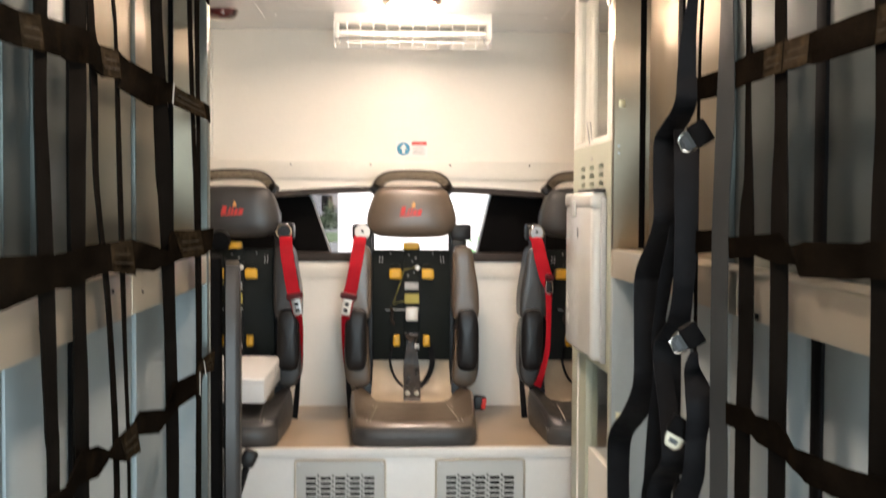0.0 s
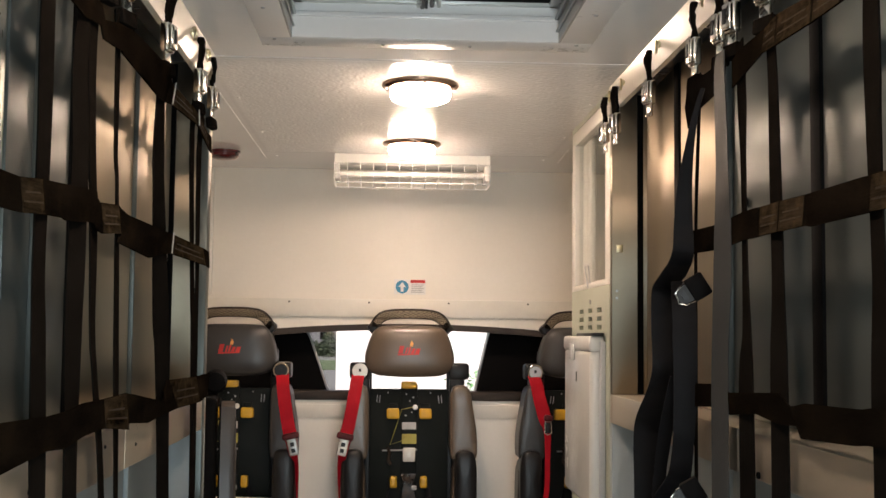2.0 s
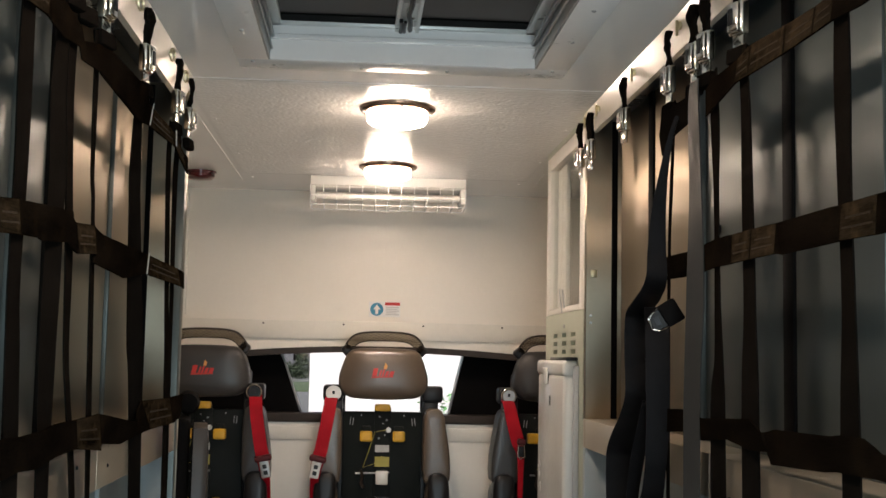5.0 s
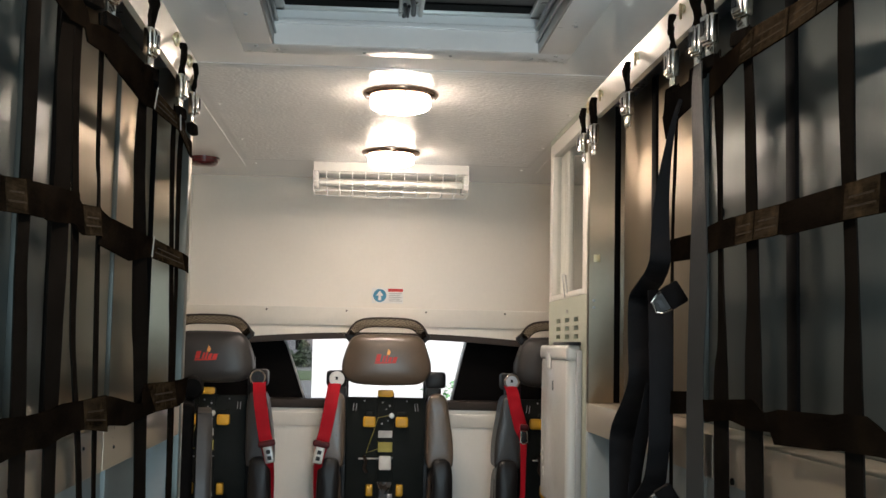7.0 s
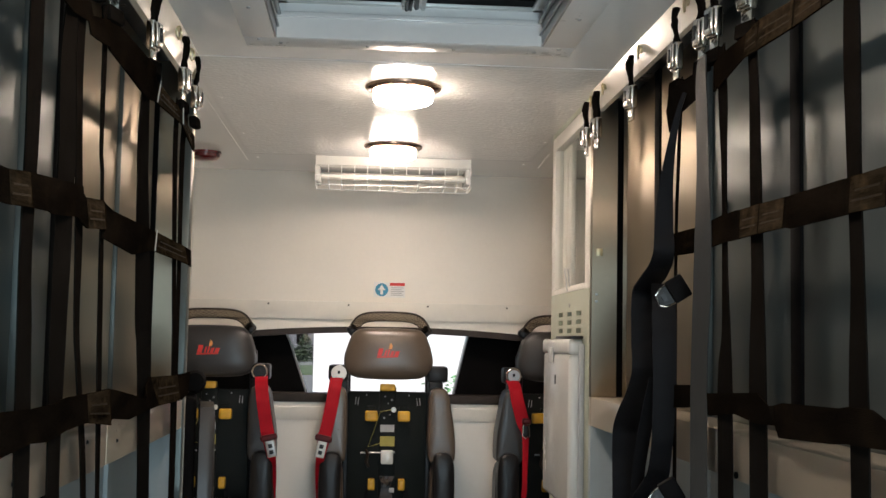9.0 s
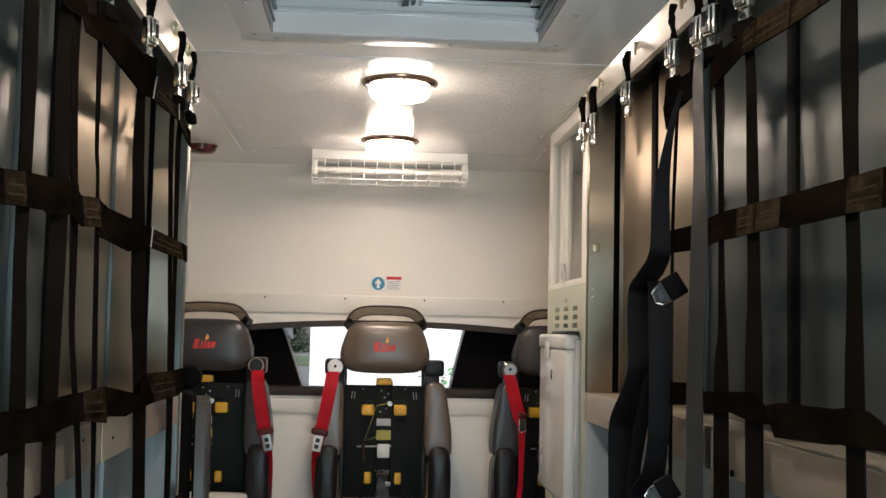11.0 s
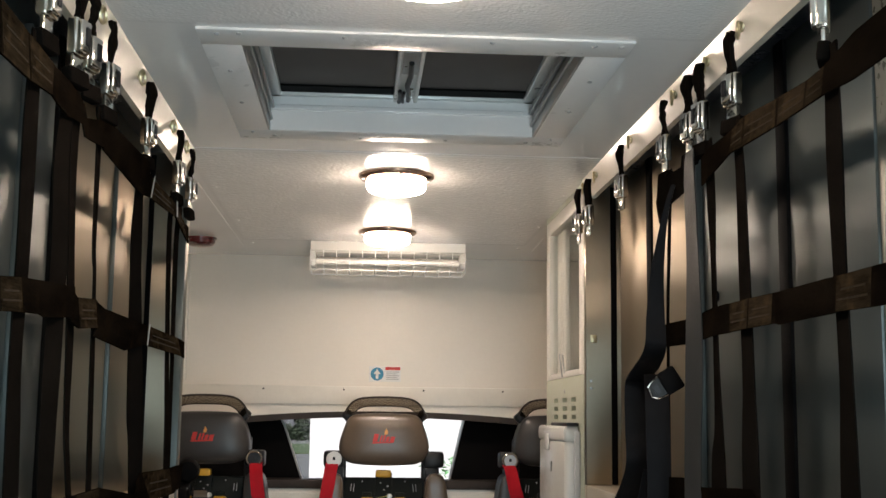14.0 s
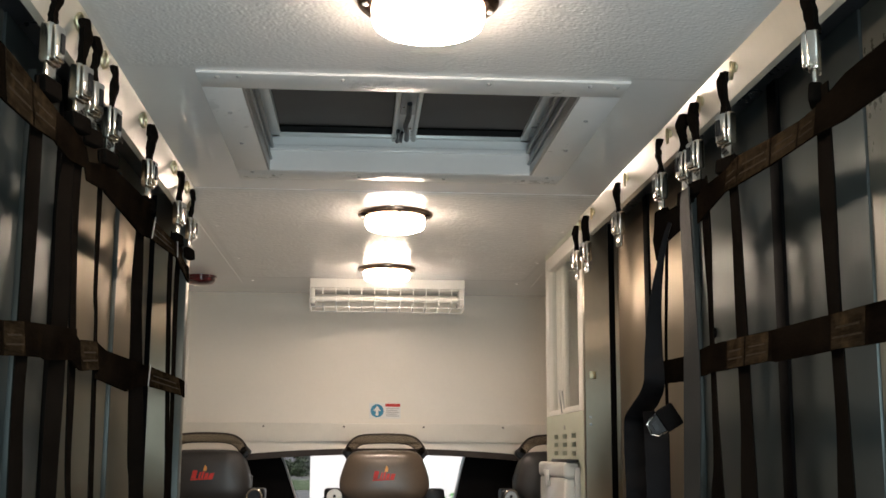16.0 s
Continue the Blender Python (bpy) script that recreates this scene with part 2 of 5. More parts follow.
def box(x0, x1, y0, y1, z0, z1, bevel=0.0, seg=2, bm=None, turn=None):
    """A box with rounded edges, added to bm."""
    bm = bm or bmesh.new()
    m = Matrix.LocRotScale(((x0 + x1) / 2, (y0 + y1) / 2, (z0 + z1) / 2), None, (abs(x1 - x0), abs(y1 - y0), abs(z1 - z0)))
    made = bmesh.ops.create_cube(bm, size=1, matrix=m)["verts"]
    if bevel:
        edges = list({e for v in made for e in v.link_edges})
        made = bmesh.ops.bevel(bm, geom=edges, offset=bevel, segments=seg, profile=0.5, affect="EDGES")["verts"]
    if turn is not None:
        bmesh.ops.transform(bm, matrix=turn, verts=list(made))
    return bm


def about(place, rx=0, ry=0, rz=0):
    """A turn about a place."""
    return Matrix.Translation(place) @ pose(0, 0, 0, rx, ry, rz) @ Matrix.Translation(-Vector(place))


def round_bar(points, radius, bm=None, sides=8, closed=False):
    """A tube through points."""
    bm = bm or bmesh.new()
    pts = [Vector(p) for p in points]
    rings = []
    n = len(pts)
    for i, p in enumerate(pts):
        a = pts[i - 1] if i or closed else p
        b = pts[(i + 1) % n] if i < n - 1 or closed else p
        t = (b - a).normalized()
        u = t.cross(Vector((0.31, 0.17, 0.93))).normalized()
        v = t.cross(u)
        rings.append([bm.verts.new(p + radius * (math.cos(k * 2 * math.pi / sides) * u + math.sin(k * 2 * math.pi / sides) * v)) for k in range(sides)])
    for i in range(n if closed else n - 1):
        a, b = rings[i], rings[(i + 1) % n]
        for k in range(sides):
            bm.faces.new((a[k], a[(k + 1) % sides], b[(k + 1) % sides], b[k]))
    if not closed:
        bm.faces.new(rings[0])
        bm.faces.new(rings[-1])
    return bm


def lathe(profile, centre, axis="z", sides=40, bm=None):
    """A turned shape from (radius, height) steps about an axis."""
    bm = bm or bmesh.new()
    c = Vector(centre)
    rings = []
    for r, h in profile:
        ring = []
        for k in range(sides):
            a = k * 2 * math.pi / sides
            u, v = r * math.cos(a), r * math.sin(a)
            ring.append(bm.verts.new(c + Vector({"z": (u, v, h), "y": (u, h, v), "x": (h, u, v)}[axis])))
        rings.append(ring)
    for a, b in zip(rings, rings[1:]):
        for k in range(sides):
            bm.faces.new((a[k], a[(k + 1) % sides], b[(k + 1) % sides], b[k]))
    bm.faces.new(rings[0])
    bm.faces.new(rings[-1])
    return bm


def glide(rows, steps):
    """A smooth curve through rows of numbers."""
    rows = [np.array(r, float) for r in rows]
    ext = [2 * rows[0] - rows[1], *rows, 2 * rows[-1] - rows[-2]]
    out = []
    for i in range(1, len(ext) - 2):
        p0, p1, p2, p3 = ext[i - 1:i + 3]
        for k in range(steps):
            t = k / steps
            out.append(0.5 * (2 * p1 + (p2 - p0) * t + (2 * p0 - 5 * p1 + 4 * p2 - p3) * t * t + (3 * p1 - p0 - 3 * p2 + p3) * t ** 3))
    out.append(rows[-1])
    return out


def ribbon(rows, width=0.052, thick=0.0024, steps=7, bm=None, wobble=3.0, seed=1):
    """A strap through rows of (x, y, z, twist) or (x, y, z, twist, width). At no twist it lies flat against a side wall."""
    bm = bm or bmesh.new()
    rnd = random.Random(seed)
    full = glide([(*r, width) if len(r) == 4 else r for r in rows], steps)
    pts = [Vector(r[:3]) for r in full]
    rings = []
    drift = 0.0
    for i, r in enumerate(full):
        t = (pts[min(i + 1, len(pts) - 1)] - pts[max(i - 1, 0)]).normalized()
        flat = Vector((1, 0, 0)).cross(t)
        if flat.length < 0.05:
            flat = Vector((0, 0, 1))
        flat.normalize()
        drift = 0.8 * drift + rnd.uniform(-wobble, wobble)
        a = radians(r[3] + drift)
        w = math.cos(a) * flat + math.sin(a) * t.cross(flat)
        n = t.cross(w).normalized()
        h, k = w * r[4] / 2, n * thick / 2
        bow = n * (0.0016 * math.sin(i * 0.9 + seed))
        rings.append([bm.verts.new(pts[i] + q) for q in (-h - k, bow - k, h - k, h + k, bow + k, -h + k)])
    for a, b in zip(rings, rings[1:]):
        for k in range(6):
            bm.faces.new((a[k], a[(k + 1) % 6], b[(k + 1) % 6], b[k]))
    bm.faces.new(rings[0])
    bm.faces.new(rings[-1])
    return bm


def rivet(x, y, z, facing, radius=0.005, bm=None, mat_depth=0.003):
    """A low domed head that faces along facing ('+x', '-x', '-y', '-z')."""
    d = -1 if facing[0] == "-" else 1
    return lathe([(radius, -0.001 * d), (radius, 0.4 * mat_depth * d), (radius * 0.6, mat_depth * d), (0.0004, mat_depth * 1.1 * d)], (x, y, z), facing[1], 10, bm)


def plate(outline, axis, low, high, bm=None):
    """A flat outline pushed out along an axis: outline pairs are the other two axes in xyz order."""
    bm = bm or bmesh.new()

    def at(p, d):
        return {"x": (d, *p), "y": (p[0], d, p[1]), "z": (*p, d)}[axis]

    a = [bm.verts.new(at(p, low)) for p in outline]
    b = [bm.verts.new(at(p, high)) for p in outline]
    bm.faces.new(a)
    bm.faces.new(b)
    for k in range(len(a)):
        bm.faces.new((a[k], a[(k + 1) % len(a)], b[(k + 1) % len(b)], b[k]))
    return bm


def rounded(cx, cy, w, h, power=3.2, n=40):
    """An outline between a rectangle and an ellipse."""
    out = []
    for k in range(n):
        a = 2 * math.pi * k / n
        c, s = math.cos(a), math.sin(a)
        out.append((cx + w / 2 * math.copysign(abs(c) ** (2 / power), c), cy + h / 2 * math.copysign(abs(s) ** (2 / power), s)))
    return out


def pillow(outline, axis, low, high, edge=0.03, swell=0.01, bm=None):
    """A padded shape: the outline pushed out along an axis, its face on the low side domed without a break."""
    bm = bm or bmesh.new()
    cx = sum(p[0] for p in outline) / len(outline)
    cy = sum(p[1] for p in outline) / len(outline)
    sign = 1 if high > low else -1
    depth = abs(high - low)
    e = min(edge, depth * 0.7)
    mean = sum(math.hypot(p[0] - cx, p[1] - cy) for p in outline) / len(outline)
    power = max(2.4, 1.3 * mean / e)

    def ring(f, d):
        out = []
        for p in outline:
            q = (cx + (p[0] - cx) * f, cy + (p[1] - cy) * f)
            out.append(bm.verts.new({"x": (d, *q), "y": (q[0], d, q[1]), "z": (*q, d)}[axis]))
        return out

    rings = []
    for k in range(31):
        f = max(math.sin(math.pi / 2 * k / 30), 0.03)
        rings.append(ring(f, low - sign * swell * (1 - f * f) + sign * e * (1 - max(1 - f ** power, 0) ** (1 / power))))
    rings.append(ring(1.0, high - sign * 0.006))
    rings.append(ring(0.97, high))
    n = len(outline)
    for a, b in zip(rings, rings[1:]):
        for k in range(n):
            bm.faces.new((a[k], a[(k + 1) % n], b[(k + 1) % n], b[k]))
    bm.faces.new(rings[0])
    bm.faces.new(rings[-1])
    return bm


def soft(outline, times=2):
    """Rounds the corners of an outline."""
    for _ in range(times):
        nxt = outline[1:] + outline[:1]
        outline = [q for a, b in zip(outline, nxt) for q in ((0.75 * a[0] + 0.25 * b[0], 0.75 * a[1] + 0.25 * b[1]), (0.25 * a[0] + 0.75 * b[0], 0.25 * a[1] + 0.75 * b[1]))]
    return outline

# ---- the setting ----
ZC = 2.13
WEST, EAST, NORTH, REAR = -1.12, 1.26, 5.2, -0.45
HX0, HX1, HY0, HY1 = -0.252, 0.394, 2.256, 2.914

alone("floor", box(WEST, EAST, REAR, NORTH, -0.06, 0.0), FLOOR, "grey coated floor of the vehicle body", "floor", "structure")
bm = box(WEST, HX0, REAR, NORTH, ZC, ZC + 0.05)
box(HX1, EAST, REAR, NORTH, ZC, ZC + 0.05, bm=bm)
box(HX0, HX1, REAR, HY0, ZC, ZC + 0.05, bm=bm)
box(HX0, HX1, HY1, NORTH, ZC, ZC + 0.05, bm=bm)
for pts in ([(WEST, 3.14, ZC), (EAST, 3.14, ZC)], [(-0.515, 3.5, ZC), (-0.505, 4.9, ZC)], [(0.672, 4.55, ZC), (0.682, 4.9, ZC)]):
    round_bar(pts, 0.0022, bm, 6)
for x, y in ((-0.466, 3.67), (-0.46, 4.28), (-0.457, 4.83), (0.612, 4.82), (0.615, 4.28), (0.6, 3.67)):
    rivet(x, y, ZC, "-z", 0.006, bm)
alone("ceiling", bm, CEILING, "white glossy moulded ceiling with fine orange-peel texture", "ceiling", "structure")


def peel(name, x0, x1, y0, y1, step, deep, seed):
    """A stretch of the ceiling's lacquer with its fine orange-peel relief, fading out to its rim."""
    nx, ny = int((x1 - x0) / step), int((y1 - y0) / step)
    rng = np.random.default_rng(seed)
    h = rng.normal(size=(ny + 1, nx + 1))
    for _ in range(1):
        h = (h + np.roll(h, 1, 0) + np.roll(h, -1, 0) + np.roll(h, 1, 1) + np.roll(h, -1, 1)) / 5
    h *= deep / h.std()
    gx, gy = np.meshgrid(np.linspace(x0, x1, nx + 1), np.linspace(y0, y1, ny + 1))
    rim = np.minimum.reduce([gx - x0, x1 - gx, gy - y0, y1 - gy])
    z = ZC - 0.0008 + h * np.clip(rim / 0.04, 0, 1) + 0.0012 * np.clip(1 - rim / 0.02, 0, 1)
    k = np.arange((ny + 1) * (nx + 1)).reshape(ny + 1, nx + 1)
    quads = np.stack([k[:-1, :-1], k[1:, :-1], k[1:, 1:], k[:-1, 1:]], -1).reshape(-1, 4)
    me = bpy.data.meshes.new(name)
    me.from_pydata(np.stack([gx, gy, z], -1).reshape(-1, 3).tolist(), [], quads.tolist())
    for p in me.polygons:
        p.use_smooth = True
    me.materials.append(CEILING)
    return tagged(new(name, me), "white lacquered ceiling surface with orange-peel relief", "ceiling", "", "structure")


peel("ceiling_lacquer", -0.50, 0.64, 3.15, 4.75, 0.003, 0.00026, 3)
peel("ceiling_lacquer", -0.46, 0.61, 1.66, 2.165, 0.0018, 0.00024, 4)

alone("wall_west", box(WEST - 0.05, WEST, REAR - 0.05, NORTH + 0.05, -0.06, ZC + 0.05), WALL, "cream side wall of the vehicle body", "wall", "structure")
alone("wall_east", box(EAST, EAST + 0.05, REAR - 0.05, NORTH + 0.05, -0.06, ZC + 0.05), WALL, "cream side wall of the vehicle body", "wall", "structure")
bm = box(WEST, -0.56, REAR - 0.05, REAR, 0, ZC)
box(0.70, EAST, REAR - 0.05, REAR, 0, ZC, bm=bm)
box(-0.56, 0.70, REAR - 0.05, REAR, 1.9, ZC, bm=bm)
alone("wall_south", bm, WALL, "rear wall with an open doorway", "wall", "structure")

# front wall: lower part, window strip, upper panel with a lipped bottom edge
WX0, WX1, WZ0, WZ1 = -0.86, 1.03, 1.155, 1.475
bm = box(WEST, EAST, NORTH, NORTH + 0.05, 0, WZ0)
box(WEST, WX0, NORTH, NORTH + 0.05, WZ0, WZ1, bm=bm)
box(WX1, EAST, NORTH, NORTH + 0.05, WZ0, WZ1, bm=bm)
box(WEST, EAST, NORTH, NORTH + 0.05, WZ1, ZC, bm=bm)
alone("wall_north", bm, WALL, "cream glossy front wall with a low wide window", "wall", "structure")
alone("trim_1", box(WEST, EAST, NORTH - 0.012, NORTH, 1.494, 1.572, 0.003), TRIM, "cream lip along the bottom of the upper wall panel", "trim", "structure")
alone("trim_2", box(WEST, EAST, NORTH - 0.006, NORTH, 1.068, 1.125, 0.002), TRIM, "cream ledge strip below the window", "trim", "structure")
alone("trim_3", box(-0.775, -0.752, NORTH - 0.02, NORTH, 1.585, 2.125, 0.004), TRIM, "upright white edge moulding on the front wall", "trim", "structure")
bm = bmesh.new()
for x in (-0.93, -0.424, -0.084, 0.256, 0.597, 0.94):
    rivet(x, NORTH - 0.012, 1.558, "-y", 0.004, bm)
alone("rivets", bm, PLASTIC, "dark rivet heads along the wall lip", "rivet", "structure")
window = thing("window_1", (0.08, NORTH, WZ0), "low wide window strip with black rubber surround and dark side covers", "window", kind="structure")


def arch(x):
    return 1.466 - 0.075 * (x - 0.1) ** 2


bm = bmesh.new()
n = 40
rows = []
for k in range(n + 1):
    x = WX0 + (WX1 - WX0) * k / n
    rows.append([bm.verts.new(p) for p in ((x, NORTH - 0.008, arch(x) + 0.002), (x, NORTH - 0.008, arch(x) - 0.024), (x, NORTH + 0.10, arch(x) - 0.024), (x, NORTH + 0.10, arch(x) + 0.002))])
for a, b in zip(rows, rows[1:]):
    for k in range(4):
        bm.faces.new((a[k], a[(k + 1) % 4], b[(k + 1) % 4], b[k]))
part("top_gasket", bm, BROWN_RUBBER, window)
bm = bmesh.new()
rows = []
for k in range(n + 1):
    x = WX0 + (WX1 - WX0) * k / n
    rows.append([bm.verts.new(p) for p in ((x, NORTH - 0.003, WZ1 + 0.001), (x, NORTH - 0.003, arch(x)), (x, NORTH + 0.05, arch(x)), (x, NORTH + 0.05, WZ1 + 0.001))])
for a, b in zip(rows, rows[1:]):
    for k in range(4):
        bm.faces.new((a[k], a[(k + 1) % 4], b[(k + 1) % 4], b[k]))
part("head_filler", bm, WALL, window)
part("bottom_gasket", box(WX0, WX1, NORTH - 0.01, NORTH + 0.12, WZ0 - 0.012, WZ0 + 0.026, 0.005), BROWN_RUBBER, window)
y0, y1 = NORTH + 0.10, NORTH + 0.125
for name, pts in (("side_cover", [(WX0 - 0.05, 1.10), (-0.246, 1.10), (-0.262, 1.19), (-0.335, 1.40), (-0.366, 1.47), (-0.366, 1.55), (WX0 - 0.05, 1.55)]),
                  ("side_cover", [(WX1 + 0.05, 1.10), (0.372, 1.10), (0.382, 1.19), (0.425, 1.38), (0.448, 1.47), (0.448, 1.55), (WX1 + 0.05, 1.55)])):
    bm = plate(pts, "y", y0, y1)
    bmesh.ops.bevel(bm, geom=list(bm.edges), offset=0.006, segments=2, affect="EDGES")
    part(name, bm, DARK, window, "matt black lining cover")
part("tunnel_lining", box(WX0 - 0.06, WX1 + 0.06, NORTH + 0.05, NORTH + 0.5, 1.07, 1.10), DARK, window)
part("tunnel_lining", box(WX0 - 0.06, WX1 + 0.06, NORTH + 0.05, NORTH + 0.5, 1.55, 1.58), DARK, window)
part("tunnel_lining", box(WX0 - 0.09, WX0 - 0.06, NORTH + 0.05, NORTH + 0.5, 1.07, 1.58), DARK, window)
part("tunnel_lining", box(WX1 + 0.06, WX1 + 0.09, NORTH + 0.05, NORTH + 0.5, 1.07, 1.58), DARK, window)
part("edge_strip", round_bar([(-0.246, y0, 1.16), (-0.262, y0, 1.19), (-0.335, y0, 1.40), (-0.36, y0, 1.45)], 0.005), GREY_PRINT, window)
part("edge_strip", round_bar([(0.374, y0, 1.13), (0.382, y0, 1.19), (0.425, y0, 1.38), (0.444, y0, 1.455)], 0.006), ALU_COOL, window)
pane = part("pane", box(-0.6, 0.7, NORTH + 0.2, NORTH + 0.204, 1.1, 1.55), WINDSCREEN, window)
pane.visible_shadow = False

# roof hatch in the ceiling
hatch = thing("roof_hatch", (0.07, 2.58, ZC), "closed roof hatch with white flange and two dark screened panes", "roof hatch")
FX0, FX1, FY0, FY1 = -0.326, 0.472, 2.168, 3.0
for name, b in (("flange", (FX0, FX1, FY0, HY0)), ("flange", (FX0, FX1, HY1, FY1)), ("flange", (FX0, HX0, HY0, HY1)), ("flange", (HX1, FX1, HY0, HY1))):
    part(name, box(*b, ZC - 0.005, ZC, 0.001), FLANGE, hatch)
for x, y in ((-0.29, 2.19), (-0.25, 2.185), (-0.06, 2.19), (0.21, 2.19), (0.4, 2.19), (0.45, 2.19), (-0.29, 2.42), (-0.29, 2.66), (-0.29, 2.93), (-0.24, 2.96),
             (0.435, 2.42), (0.435, 2.66), (0.435, 2.93), (0.38, 2.965), (-0.03, 2.965), (0.18, 2.965)):
    part("screw", rivet(x, y, ZC - 0.005, "-z", 0.005), GREY_PRINT, hatch)
T = 2.215
part("curb", box(HX0 + 0.005, HX1 - 0.005, HY1 - 0.005, HY1 + 0.02, ZC - 0.004, T + 0.06), CEILING, hatch)
part("curb", box(HX0 + 0.005, HX1 - 0.005, HY0 - 0.02, HY0 + 0.005, ZC - 0.004, T + 0.06), CEILING, hatch)
for x0, x1, s in ((HX0 - 0.02, HX0 + 0.005, 1), (HX1 - 0.005, HX1 + 0.02, -1)):
    c = part("curb", box(x0, x1, HY0, HY1, ZC - 0.004, T + 0.06), ALU_COOL, hatch)
    e = x1 if s > 0 else x0
    part("curb_rib", box(e, e + s * 0.006, HY0, HY1, 2.150, 2.156, 0.003), ALU_COOL, c)
    part("curb_rib", box(e, e + s * 0.010, HY0, HY1, 2.178, 2.186, 0.003), ALU_COOL, c)
part("curb_ledge", box(HX0, HX1, HY1 - 0.012, HY1, 2.175, 2.188, 0.003), CEILING, hatch)
L0, L1 = -0.222, 0.364
lid = part("lid_frame", box(L0 - 0.03, L1 + 0.03, HY1 - 0.024, HY1, T - 0.006, T + 0.02, 0.003), SILVER, hatch)
part("lid_frame", box(L0 - 0.03, L1 + 0.03, HY0, HY0 + 0.024, T - 0.006, T + 0.02, 0.003), SILVER, hatch)
part("lid_frame", box(L0 - 0.03, L0, HY0, HY1, T - 0.006, T + 0.02, 0.003), SILVER, hatch)
part("lid_frame", box(L1, L1 + 0.03, HY0, HY1, T - 0.006, T + 0.02, 0.003), SILVER, hatch)
part("screen", box(L0, 0.048, HY0, HY1, T + 0.006, T + 0.014), SCREEN, hatch, "dark mesh screen")
part("screen", box(0.106, L1, HY0, HY1, T + 0.006, T + 0.014), SCREEN, hatch, "dark mesh screen")
bar = part("centre_bar", box(0.048, 0.106, HY0, HY1, T - 0.004, T + 0.016, 0.003), SILVER, hatch)
part("bar_rib", box(0.048, 0.058, HY0, HY1, T - 0.012, T - 0.004, 0.002), SILVER, bar)
part("bar_rib", box(0.096, 0.106, HY0, HY1, T - 0.012, T - 0.004, 0.002), SILVER, bar)
latch = part("latch", round_bar([(0.078, 2.56, T - 0.020), (0.079, 2.64, T - 0.026), (0.074, 2.70, T - 0.030), (0.080, 2.77, T - 0.028), (0.082, 2.845, T - 0.024)], 0.006), PLASTIC, hatch, "black latch lever")
part("latch_fork", round_bar([(0.060, 2.79, T - 0.018), (0.063, 2.84, T - 0.022), (0.061, 2.885, T - 0.018)], 0.005), PLASTIC, latch)
part("latch_fork", round_bar([(0.070, 2.80, T - 0.018), (0.068, 2.84, T - 0.022), (0.070, 2.885, T - 0.018)], 0.004), PLASTIC, latch)
part("latch_plate", box(0.060, 0.094, 2.50, 2.66, T - 0.016, T - 0.010, 0.002), ALU_COOL, latch, "grey metal latch plate")
for k in range(3):
    part("latch_pin", rivet(0.067 + 0.010 * k, 2.60 + 0.09 * k, T - 0.014, "-z", 0.004), CHROME, latch)
# black strips stand in for the frame's shadow on the screens
part("screen_shadow_gap", box(L0, 0.048, 2.838, HY1 - 0.024, T + 0.001, T + 0.005), RUBBER, hatch, "black strip as shadow gap along the screen")
part("screen_shadow_gap", box(0.106, L1, 2.838, HY1 - 0.024, T + 0.001, T + 0.005), RUBBER, hatch, "black strip as shadow gap along the screen")
part("hatch_roof", box(HX0 - 0.05, HX1 + 0.05, HY0 - 0.05, HY1 + 0.05, T + 0.06, T + 0.09), DARK, hatch)

# ---- lockers along both sides ----


